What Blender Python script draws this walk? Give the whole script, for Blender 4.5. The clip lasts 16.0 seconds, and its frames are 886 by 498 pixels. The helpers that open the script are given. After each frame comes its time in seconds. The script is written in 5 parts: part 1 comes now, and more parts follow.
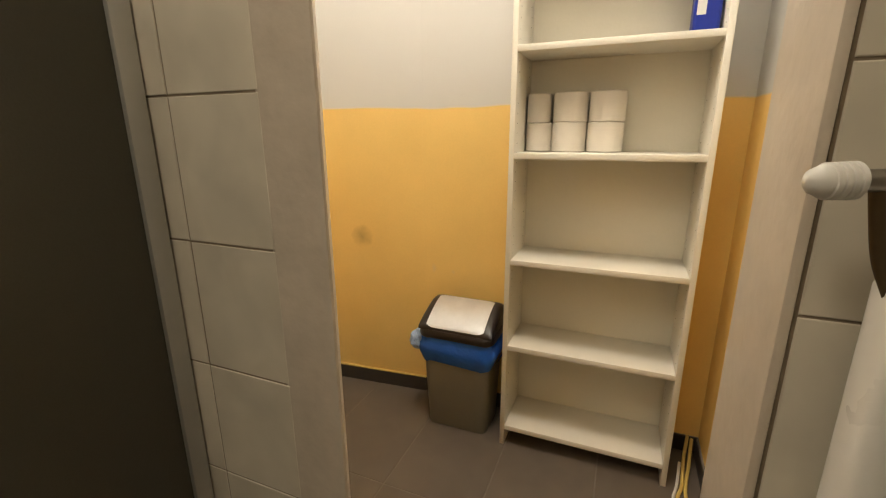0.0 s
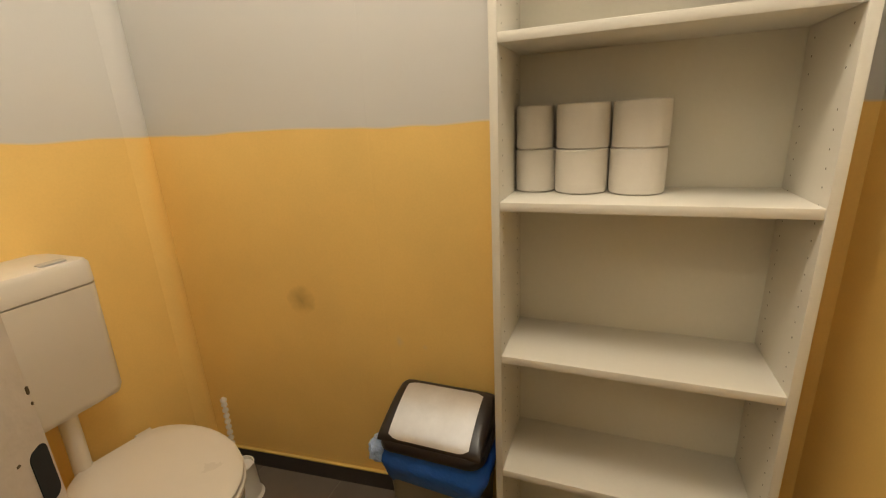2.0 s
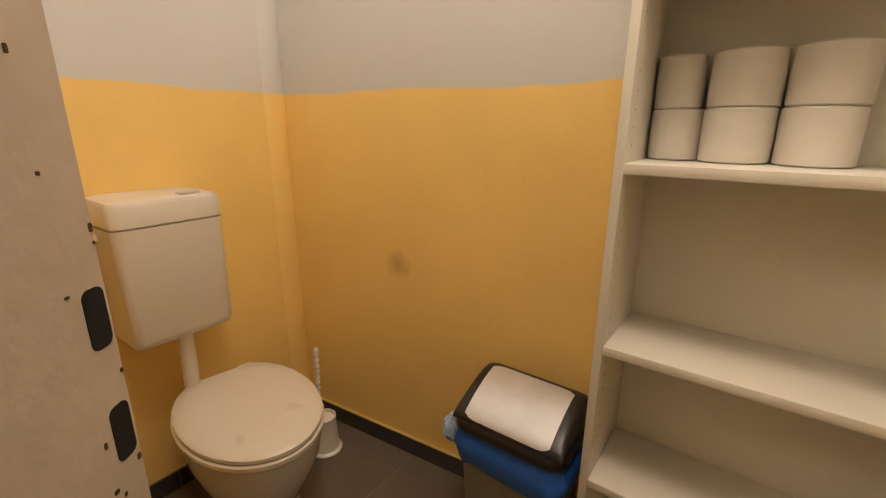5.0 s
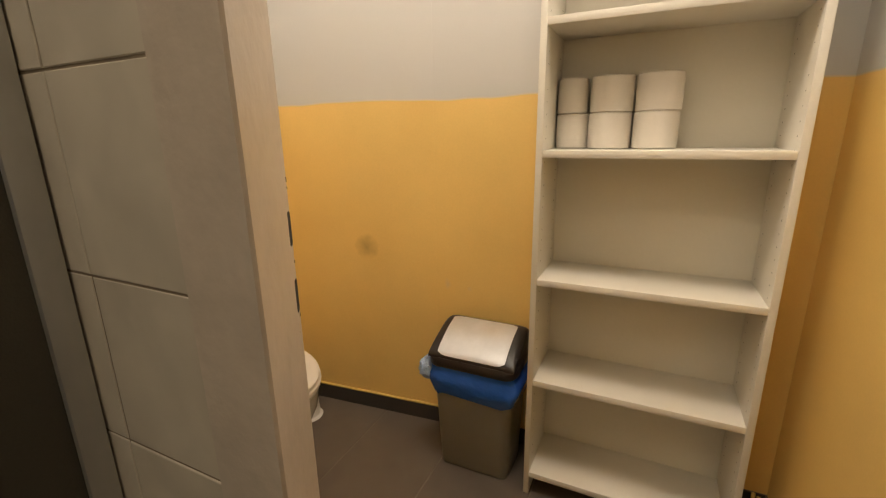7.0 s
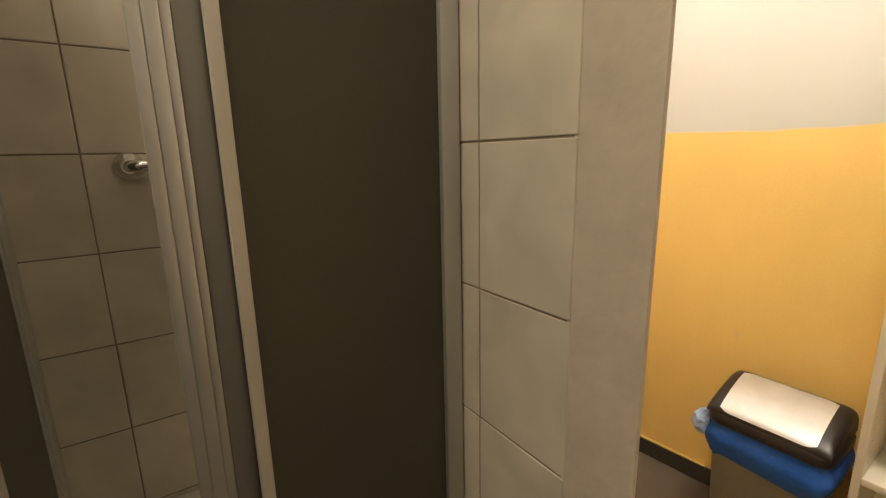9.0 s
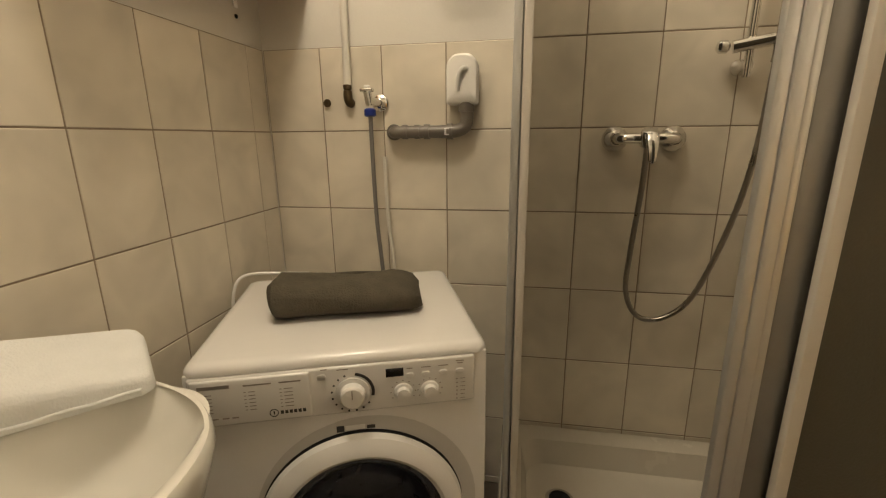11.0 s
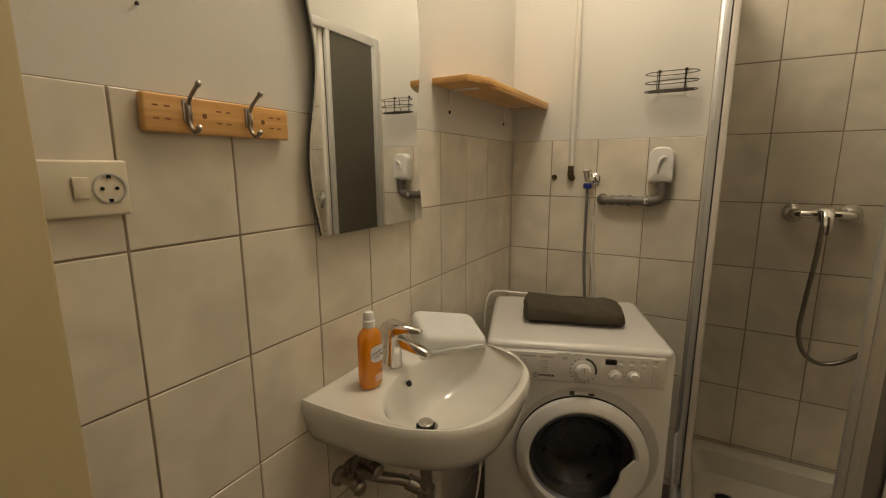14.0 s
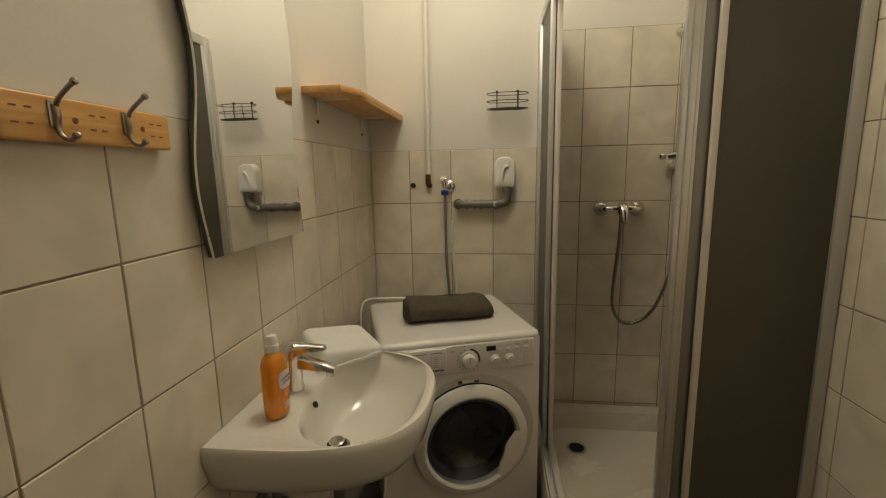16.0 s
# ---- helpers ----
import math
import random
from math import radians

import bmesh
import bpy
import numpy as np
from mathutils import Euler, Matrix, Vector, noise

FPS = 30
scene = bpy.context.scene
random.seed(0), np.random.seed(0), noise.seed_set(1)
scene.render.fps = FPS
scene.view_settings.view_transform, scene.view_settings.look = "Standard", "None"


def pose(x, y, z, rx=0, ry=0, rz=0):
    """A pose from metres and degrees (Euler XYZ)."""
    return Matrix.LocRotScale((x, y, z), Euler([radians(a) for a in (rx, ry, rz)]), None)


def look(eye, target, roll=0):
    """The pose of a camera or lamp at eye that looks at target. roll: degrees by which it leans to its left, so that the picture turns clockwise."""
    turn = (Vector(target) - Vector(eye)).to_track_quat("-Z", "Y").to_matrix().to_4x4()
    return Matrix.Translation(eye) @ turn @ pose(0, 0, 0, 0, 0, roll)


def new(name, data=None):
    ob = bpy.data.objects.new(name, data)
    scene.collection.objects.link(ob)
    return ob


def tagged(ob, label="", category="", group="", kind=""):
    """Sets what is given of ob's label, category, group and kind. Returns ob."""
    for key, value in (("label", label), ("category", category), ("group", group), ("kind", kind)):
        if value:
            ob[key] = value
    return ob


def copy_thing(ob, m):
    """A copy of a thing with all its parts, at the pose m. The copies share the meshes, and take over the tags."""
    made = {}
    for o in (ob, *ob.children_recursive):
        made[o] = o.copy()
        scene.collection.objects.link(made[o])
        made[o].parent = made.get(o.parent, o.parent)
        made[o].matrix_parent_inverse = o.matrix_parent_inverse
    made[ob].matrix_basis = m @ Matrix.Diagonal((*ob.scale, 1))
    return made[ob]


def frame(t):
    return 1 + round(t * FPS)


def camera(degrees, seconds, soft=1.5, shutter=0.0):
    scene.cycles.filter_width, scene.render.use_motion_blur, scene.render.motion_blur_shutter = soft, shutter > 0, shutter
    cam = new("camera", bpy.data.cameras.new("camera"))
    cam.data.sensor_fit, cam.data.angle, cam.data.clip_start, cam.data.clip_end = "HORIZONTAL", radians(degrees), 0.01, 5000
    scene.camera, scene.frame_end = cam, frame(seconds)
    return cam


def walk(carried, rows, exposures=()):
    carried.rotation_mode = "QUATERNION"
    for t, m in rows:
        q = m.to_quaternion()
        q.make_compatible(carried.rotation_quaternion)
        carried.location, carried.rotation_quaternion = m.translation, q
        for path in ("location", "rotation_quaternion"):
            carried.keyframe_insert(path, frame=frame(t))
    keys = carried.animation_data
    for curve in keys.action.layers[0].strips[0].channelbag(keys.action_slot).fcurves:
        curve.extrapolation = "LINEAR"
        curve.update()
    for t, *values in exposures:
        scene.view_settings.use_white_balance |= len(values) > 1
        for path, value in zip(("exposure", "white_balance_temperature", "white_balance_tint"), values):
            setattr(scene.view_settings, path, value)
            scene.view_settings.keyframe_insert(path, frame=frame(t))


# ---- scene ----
cam = camera(91.0, 16.0, soft=1.2)

PATH = [
    (0, (1.035, -1.551, 1.217), (2.819, -0.807, 0.704), -0.3),
    (0.5, (1.188, -1.502, 1.258), (3.005, -0.88, 0.701), -1.6),
    (1, (1.337, -1.451, 1.302), (3.182, -0.904, 0.756), -2.5),
    (1.5, (1.491, -1.429, 1.325), (3.345, -0.914, 0.782), -2.7),
    (2, (1.592, -1.424, 1.33), (3.372, -0.716, 0.757), -3.0),
    (2.5, (1.712, -1.427, 1.332), (3.337, -0.409, 0.765), -1.7),
    (3, (1.78, -1.408, 1.32), (3.187, -0.111, 0.739), -0.6),
    (3.5, (1.773, -1.388, 1.297), (3.053, 0.029, 0.703), 0.1),
    (4, (1.78, -1.397, 1.262), (3.063, 0.028, 0.692), 0.3),
    (4.5, (1.76, -1.408, 1.229), (3.164, -0.087, 0.696), 0.5),
    (5, (1.647, -1.411, 1.218), (3.2, -0.275, 0.671), 0.3),
    (5.2, (1.612, -1.412, 1.222), (3.202, -0.339, 0.656), 0.1),
    (7.3, (1.198, -1.479, 1.2), (2.946, -0.651, 0.693), -0.9),
    (7.5, (1.157, -1.469, 1.212), (2.885, -0.598, 0.707), -1.1),
    (8, (1.152, -1.441, 1.239), (2.761, -0.349, 0.773), -1.4),
    (8.2, (1.177, -1.438, 1.252), (2.702, -0.221, 0.811), -1.3),
    (10.3, (0.899, -1.334, 1.266), (1.144, 0.587, 0.767), -1.2),
    (10.5, (0.878, -1.339, 1.271), (0.979, 0.59, 0.752), -0.9),
    (11, (0.818, -1.375, 1.256), (0.481, 0.533, 0.761), -0.6),
    (11.5, (0.746, -1.406, 1.244), (0.083, 0.421, 0.774), -0.1),
    (12, (0.696, -1.469, 1.236), (-0.233, 0.236, 0.756), 0.2),
    (12.5, (0.652, -1.591, 1.257), (-0.394, 0.05, 0.795), 0.2),
    (13, (0.66, -1.758, 1.311), (-0.349, -0.082, 0.894), 0.2),
    (13.5, (0.709, -1.876, 1.373), (-0.257, -0.165, 0.998), 0.3),
    (14, (0.761, -2.005, 1.409), (-0.212, -0.296, 1.043), -0.1),
    (14.5, (0.783, -2.093, 1.417), (-0.183, -0.383, 1.038), -0.5),
    (15, (0.758, -2.107, 1.421), (-0.14, -0.36, 1.045), -0.3),
    (15.5, (0.68, -2.076, 1.419), (0.013, -0.221, 1.082), -0.2),
    (16, (0.601, -2.094, 1.413), (0.362, -0.137, 1.078), -1.1),
]
EXPOSURE = [
    (0, -0.52, 6200, 9), (0.5, -0.60, 6250, 9), (1, -0.92, 6350, 9), (1.5, -1.06, 6450, 10), (2.5, -1.06, 6450, 8), (3, -1.07, 6500, 9), (4, -1.11, 6750, 18), (5.2, -1.09, 6750, 18),
    (7.3, -0.74, 6400, 12), (8.2, -0.53, 6300, 10), (10.3, 0.20, 6600, 11), (11, 0.10, 6600, 11), (12, -0.24, 6550, 10), (13.5, -0.31, 6500, 10), (14.5, -0.46, 6550, 11), (15.5, -0.49, 6400, 7), (16, -0.52, 6300, 6),
]
walk(cam, [(t, look(eye, target, roll)) for t, eye, target, roll in PATH], EXPOSURE)

# ---- light ----
world = bpy.data.worlds.new("world")
world.use_nodes = True
world.node_tree.nodes["Background"].inputs[0].default_value = (0.6, 0.5, 0.4, 1)
world.node_tree.nodes["Background"].inputs[1].default_value = 0.02
scene.world = world


def lamp(name, place, watts, colour, radius):
    data = bpy.data.lights.new(name, "POINT")
    data.energy, data.color, data.shadow_soft_size = watts, colour, radius
    ob = new(name, data)
    ob.location = place
    return ob


BATH_LAMP = (0.46, -0.84, 2.74)
WC_LAMP = (1.92, -1.27, 2.74)
lamp("bathroom_bulb", BATH_LAMP, 35, (1.0, 0.88, 0.68), 0.17)
lamp("toilet_bulb", WC_LAMP, 70, (1.0, 0.89, 0.72), 0.17)


# ---- materials ----
def material(name, colour, rough=0.5, metal=0.0, vary=0.06, scale=6.0, fine=60.0, bump=0.02, coat=0.0, rand=0.0, spec=0.5, rough_vary=0.1):
    """A surface with blotches at one scale, grain at another, and a fine relief."""
    m = bpy.data.materials.new(name)
    m.use_nodes = True
    n, l = m.node_tree.nodes, m.node_tree.links
    b = n["Principled BSDF"]
    b.inputs["Metallic"].default_value = metal
    b.inputs["Specular IOR Level"].default_value = spec
    b.inputs["Coat Weight"].default_value = coat
    b.inputs["Coat Roughness"].default_value = 0.08
    co = n.new("ShaderNodeTexCoord")
    big, small = n.new("ShaderNodeTexNoise"), n.new("ShaderNodeTexNoise")
    big.inputs["Scale"].default_value, small.inputs["Scale"].default_value = scale, fine
    big.inputs["Detail"].default_value, small.inputs["Detail"].default_value = 5, 3
    geo = n.new("ShaderNodeNewGeometry")
    l.new(geo.outputs["Position"], big.inputs["Vector"])
    l.new(geo.outputs["Position"], small.inputs["Vector"])
    add = n.new("ShaderNodeMath")
    add.operation = "MULTIPLY_ADD"
    add.inputs[1].default_value = 0.35
    l.new(small.outputs["Fac"], add.inputs[0])
    l.new(big.outputs["Fac"], add.inputs[2])
    ramp = n.new("ShaderNodeMapRange")
    ramp.inputs["From Min"].default_value, ramp.inputs["From Max"].default_value = 0.35, 1.0
    ramp.inputs["To Min"].default_value, ramp.inputs["To Max"].default_value = 1 - vary, 1 + vary
    l.new(add.outputs[0], ramp.inputs["Value"])
    factor = ramp.outputs[0]
    if rand:
        info, mr, mul = n.new("ShaderNodeObjectInfo"), n.new("ShaderNodeMapRange"), n.new("ShaderNodeMath")
        mr.inputs["To Min"].default_value, mr.inputs["To Max"].default_value = 1 - rand, 1 + rand
        l.new(info.outputs["Random"], mr.inputs["Value"])
        mul.operation = "MULTIPLY"
        l.new(mr.outputs[0], mul.inputs[0])
        l.new(factor, mul.inputs[1])
        factor = mul.outputs[0]
    mix = n.new("ShaderNodeVectorMath")
    mix.operation = "SCALE"
    mix.inputs[0].default_value = colour
    l.new(factor, mix.inputs["Scale"])
    l.new(mix.outputs[0], b.inputs["Base Color"])
    rr = n.new("ShaderNodeMapRange")
    rr.inputs["To Min"].default_value, rr.inputs["To Max"].default_value = max(0.02, rough - rough_vary), min(1, rough + rough_vary)
    l.new(big.outputs["Fac"], rr.inputs["Value"])
    l.new(rr.outputs[0], b.inputs["Roughness"])
    if bump:
        bp = n.new("ShaderNodeBump")
        bp.inputs["Strength"].default_value, bp.inputs["Distance"].default_value = 1.0, bump * 0.02
        l.new(small.outputs["Fac"], bp.inputs["Height"])
        l.new(bp.outputs[0], b.inputs["Normal"])
    return m


def two_tone_wall(name, lower, upper, height):
    """Emulsion in two colours that meet at an uneven hand-painted line, with rolled texture and a few scuffs."""
    m = material(name, lower, 0.55, vary=0.07, scale=3.0, fine=140, bump=0.015)
    n, l = m.node_tree.nodes, m.node_tree.links
    b = n["Principled BSDF"]
    first = b.inputs["Base Color"].links[0].from_socket
    geo, sep, noi = n.new("ShaderNodeNewGeometry"), n.new("ShaderNodeSeparateXYZ"), n.new("ShaderNodeTexNoise")
    noi.inputs["Scale"].default_value, noi.inputs["Detail"].default_value = 3.5, 2
    l.new(geo.outputs["Position"], noi.inputs["Vector"])
    l.new(geo.outputs["Position"], sep.inputs[0])
    wob = n.new("ShaderNodeMath")
    wob.operation = "MULTIPLY_ADD"
    wob.inputs[1].default_value = 0.035
    l.new(noi.outputs["Fac"], wob.inputs[0])
    l.new(sep.outputs["Z"], wob.inputs[2])
    edge = n.new("ShaderNodeMapRange")
    edge.inputs["From Min"].default_value, edge.inputs["From Max"].default_value = height + 0.013, height + 0.020
    l.new(wob.outputs[0], edge.inputs["Value"])
    mix = n.new("ShaderNodeMix")
    mix.data_type = "RGBA"
    l.new(edge.outputs[0], mix.inputs["Factor"])
    l.new(first, mix.inputs[6])
    mix.inputs[7].default_value = (*upper, 1)
    l.new(mix.outputs[2], b.inputs["Base Color"])
    return m


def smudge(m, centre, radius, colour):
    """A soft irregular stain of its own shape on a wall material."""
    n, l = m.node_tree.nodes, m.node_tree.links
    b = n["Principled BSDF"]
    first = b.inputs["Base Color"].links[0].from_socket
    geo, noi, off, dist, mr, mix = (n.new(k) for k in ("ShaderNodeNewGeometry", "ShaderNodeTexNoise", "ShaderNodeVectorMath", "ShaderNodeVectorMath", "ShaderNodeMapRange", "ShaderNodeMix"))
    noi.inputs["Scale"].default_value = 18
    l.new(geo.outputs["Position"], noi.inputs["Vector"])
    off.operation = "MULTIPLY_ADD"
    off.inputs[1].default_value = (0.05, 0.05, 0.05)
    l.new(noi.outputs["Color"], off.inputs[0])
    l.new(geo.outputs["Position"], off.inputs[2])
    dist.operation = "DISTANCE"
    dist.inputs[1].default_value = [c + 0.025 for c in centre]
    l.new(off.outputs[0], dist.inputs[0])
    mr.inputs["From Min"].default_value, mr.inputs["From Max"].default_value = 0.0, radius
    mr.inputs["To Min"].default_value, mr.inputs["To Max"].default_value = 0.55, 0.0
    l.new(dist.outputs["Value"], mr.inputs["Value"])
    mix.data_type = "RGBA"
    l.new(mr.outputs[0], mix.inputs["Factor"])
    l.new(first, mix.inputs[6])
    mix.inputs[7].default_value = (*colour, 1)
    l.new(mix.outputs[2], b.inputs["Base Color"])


def tile_material(name, colour, rough=0.28, veins=0.08):
    """A glazed tile with soft marbled clouds that differ from tile to tile."""
    m = material(name, colour, rough, vary=0.018, scale=5, fine=30, bump=0.004, rand=0.03, rough_vary=0.04)
    n, l = m.node_tree.nodes, m.node_tree.links
    b = n["Principled BSDF"]
    first = b.inputs["Base Color"].links[0].from_socket
    geo, info, add, noi, mr, mul = (n.new(k) for k in ("ShaderNodeNewGeometry", "ShaderNodeObjectInfo", "ShaderNodeVectorMath", "ShaderNodeTexNoise", "ShaderNodeMapRange", "ShaderNodeVectorMath"))
    l.new(geo.outputs["Position"], add.inputs[0])
    l.new(info.outputs["Random"], add.inputs[1])
    l.new(add.outputs[0], noi.inputs["Vector"])
    noi.inputs["Scale"].default_value, noi.inputs["Detail"].default_value, noi.inputs["Distortion"].default_value = 7, 2.5, 0.4
    mr.inputs["From Min"].default_value, mr.inputs["From Max"].default_value = 0.2, 0.8
    mr.inputs["To Min"].default_value, mr.inputs["To Max"].default_value = 1 - veins, 1 + veins * 0.5
    l.new(noi.outputs["Fac"], mr.inputs["Value"])
    mul.operation = "SCALE"
    l.new(first, mul.inputs[0])
    l.new(mr.outputs[0], mul.inputs["Scale"])
    l.new(mul.outputs[0], b.inputs["Base Color"])
    return m


def wood_material(name, pale, dark):
    m = material(name, pale, 0.4, bump=0.02, coat=0.15)
    n, l = m.node_tree.nodes, m.node_tree.links
    b = n["Principled BSDF"]
    geo, mp, noi, ramp = (n.new(k) for k in ("ShaderNodeNewGeometry", "ShaderNodeMapping", "ShaderNodeTexNoise", "ShaderNodeValToRGB"))
    mp.inputs["Scale"].default_value = (40, 2.2, 45)
    l.new(geo.outputs["Position"], mp.inputs["Vector"])
    l.new(mp.outputs[0], noi.inputs["Vector"])
    noi.inputs["Scale"].default_value, noi.inputs["Detail"].default_value, noi.inputs["Distortion"].default_value = 1.0, 5, 1.2
    ramp.color_ramp.elements[0].position, ramp.color_ramp.elements[1].position = 0.35, 0.65
    ramp.color_ramp.elements[0].color, ramp.color_ramp.elements[1].color = (*dark, 1), (*pale, 1)
    l.new(noi.outputs["Fac"], ramp.inputs[0])
    l.new(ramp.outputs[0], b.inputs["Base Color"])
    return m


def glass_material(name, colour, rough=0.02):
    m = bpy.data.materials.new(name)
    m.use_nodes = True
    b = m.node_tree.nodes["Principled BSDF"]
    b.inputs["Base Color"].default_value = (*colour, 1)
    b.inputs["Roughness"].default_value = rough
    b.inputs["Transmission Weight"].default_value = 1.0
    b.inputs["IOR"].default_value = 1.4
    return m


YELLOW = two_tone_wall("yellow_and_white_paint", (0.95, 0.65, 0.21), (0.67, 0.655, 0.63), 1.322)
smudge(YELLOW, (2.691, -0.461, 0.765), 0.055, (0.34, 0.19, 0.05))
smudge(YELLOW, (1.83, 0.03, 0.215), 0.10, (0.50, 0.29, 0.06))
smudge(YELLOW, (2.72, -0.80, 0.645), 0.02, (0.80, 0.62, 0.35))
smudge(YELLOW, (2.72, -0.90, 0.635), 0.015, (0.80, 0.62, 0.35))
WHITE_WALL = material("cream_emulsion", (0.70, 0.665, 0.60), 0.65, vary=0.04, scale=2.5, fine=140, bump=0.012)
CEILING = material("white_ceiling_paint", (0.80, 0.78, 0.74), 0.7, vary=0.03, scale=2, fine=100, bump=0.02)
GROUT = material("brown_grout", (0.275, 0.215, 0.15), 0.85, vary=0.25, scale=14, fine=150, bump=0.06)
TILE = tile_material("beige_wall_tile", (0.745, 0.675, 0.56), 0.24, 0.20)
FLOOR_TILE = tile_material("grey_floor_tile", (0.145, 0.118, 0.094), 0.38, 0.16)
SKIRT_TILE = tile_material("dark_skirting_tile", (0.055, 0.048, 0.043), 0.4, 0.10)
FLOOR_GROUT = material("grey_floor_grout", (0.21, 0.18, 0.15), 0.9, vary=0.2, scale=12, fine=120, bump=0.06)
FRAME_PAINT = material("chipped_white_gloss_paint", (0.64, 0.55, 0.455), 0.42, vary=0.12, scale=9, fine=45, bump=0.07)
DOOR_PAINT = material("cream_door_paint", (0.50, 0.41, 0.235), 0.45, vary=0.06, scale=3, fine=60, bump=0.03)
SHELF_WHITE = material("white_melamine", (0.82, 0.78, 0.69), 0.42, vary=0.03, scale=4, fine=90, bump=0.01)
SHELF_BACK = material("white_hardboard", (0.82, 0.78, 0.67), 0.5, vary=0.04, scale=3, fine=90, bump=0.02)
PEG_HOLE = material("shaded_peg_hole", (0.26, 0.23, 0.18), 0.9, bump=0)
DARK_HOLE = material("dark_void", (0.012, 0.012, 0.012), 0.9, bump=0)
PAPER = material("white_tissue_paper", (0.78, 0.73, 0.65), 0.9, vary=0.03, scale=30, fine=200, bump=0.015, spec=0.2)
CARD = material("grey_cardboard", (0.35, 0.28, 0.2), 0.9)
BLUE_PLASTIC = material("blue_plastic", (0.012, 0.03, 0.30), 0.35, vary=0.08)
BIN_GREY = material("grey_green_plastic", (0.28, 0.265, 0.215), 0.38, vary=0.05)
BIN_BLACK = material("black_brown_plastic", (0.025, 0.020, 0.020), 0.35, vary=0.1)
BIN_SILVER = material("silver_grey_plastic", (0.70, 0.71, 0.74), 0.34, metal=0.55, vary=0.08, scale=18)
BAG = material("blue_bin_liner", (0.028, 0.14, 0.62), 0.2, vary=0.15, scale=14, fine=40, bump=0.13)
BAG_PALE = material("pale_crumpled_liner", (0.35, 0.47, 0.70), 0.35, vary=0.3, scale=40, fine=90, bump=0.3)
CERAMIC = material("white_sanitary_ware", (0.735, 0.71, 0.645), 0.12, vary=0.02, scale=3, fine=30, bump=0, coat=0.5, rough_vary=0.015)
WC_PLASTIC = material("ivory_plastic", (0.76, 0.70, 0.61), 0.28, vary=0.02, scale=4, fine=50, bump=0, rough_vary=0.02)
CHROME = material("chrome", (0.72, 0.70, 0.67), 0.1, metal=1.0, vary=0.05, bump=0, rough_vary=0.06)
STEEL = material("dull_steel", (0.36, 0.33, 0.29), 0.3, metal=1.0, vary=0.12, bump=0.01)
ALUMINIUM = material("satin_aluminium", (0.60, 0.595, 0.58), 0.42, metal=0.7, vary=0.05, bump=0.005)
ALU_DARK = material("shaded_aluminium", (0.30, 0.29, 0.275), 0.4, metal=0.6, vary=0.06, bump=0.005)
ALU_WHITE = material("white_lacquered_profile", (0.66, 0.61, 0.54), 0.35, vary=0.03)
SMOKED = material("smoked_acrylic", (0.088, 0.080, 0.060), 0.36, vary=0.12, scale=1.4, fine=260, bump=0.03, spec=0.35)
MACHINE = material("white_enamel", (0.70, 0.68, 0.65), 0.22, vary=0.02, scale=3, fine=40, bump=0, coat=0.3)
MACHINE_GREY = material("pale_grey_plastic", (0.50, 0.48, 0.45), 0.35, vary=0.04)
PRINT = material("dark_print", (0.04, 0.035, 0.03), 0.5, bump=0)
PRINT_GREY = material("grey_print", (0.25, 0.22, 0.19), 0.5, bump=0)
BLACK_GLOSS = material("black_gloss", (0.008, 0.008, 0.009), 0.12, bump=0, coat=0.3)
PORTHOLE = glass_material("porthole_glass", (0.62, 0.64, 0.70))
DRUM = material("drum_steel", (0.34, 0.34, 0.36), 0.3, metal=1.0, vary=0.2, scale=22, fine=90, bump=0.12)
RUBBER = material("grey_rubber", (0.06, 0.058, 0.055), 0.6)
TOWEL_DARK = material("olive_grey_terry", (0.095, 0.082, 0.060), 0.95, vary=0.22, scale=25, fine=240, bump=0.18, spec=0.1)
TOWEL_WHITE = material("white_terry", (0.70, 0.695, 0.67), 0.95, vary=0.05, scale=25, fine=260, bump=0.05, spec=0.1)
PINE = wood_material("varnished_pine", (0.74, 0.43, 0.15), (0.62, 0.32, 0.09))
PINE_DARK = material("pine_knot", (0.22, 0.09, 0.025), 0.5)
SOAP_BODY = material("orange_liquid_bottle", (1.0, 0.37, 0.005), 0.1, vary=0.05, coat=0.5, bump=0)
SOAP_BODY.node_tree.nodes["Principled BSDF"].inputs["Transmission Weight"].default_value = 0.45
CLEAR = material("clear_cap_plastic", (0.82, 0.80, 0.77), 0.2, bump=0)
LABEL_WHITE = material("white_label", (0.72, 0.70, 0.68), 0.5, bump=0)
PIPE_GREY = material("grey_waste_pipe", (0.16, 0.138, 0.115), 0.35, vary=0.08)
HOSE_GREY = material("grey_hose", (0.19, 0.175, 0.165), 0.4, vary=0.05)
HOSE_BLUE = material("blue_tap_collar", (0.012, 0.03, 0.22), 0.35)
WHITE_PLASTIC = material("white_plastic", (0.83, 0.80, 0.75), 0.3, vary=0.02, bump=0)
IVORY_SWITCH = material("ivory_switch_plastic", (0.70, 0.63, 0.48), 0.35, vary=0.03, bump=0)
WIRE = material("dark_wire", (0.05, 0.04, 0.03), 0.4, metal=0.6)
CABLE_YELLOW = material("yellow_cable", (0.65, 0.48, 0.14), 0.45)
TRAY = material("white_acrylic_tray", (0.63, 0.585, 0.50), 0.25, vary=0.03, scale=5, fine=60, bump=0.01, coat=0.2)
BRASS = material("tarnished_brass", (0.12, 0.085, 0.045), 0.5, metal=0.8, vary=0.3)
SKIN_PIPE = material("white_painted_pipe", (0.72, 0.68, 0.60), 0.45, vary=0.04)
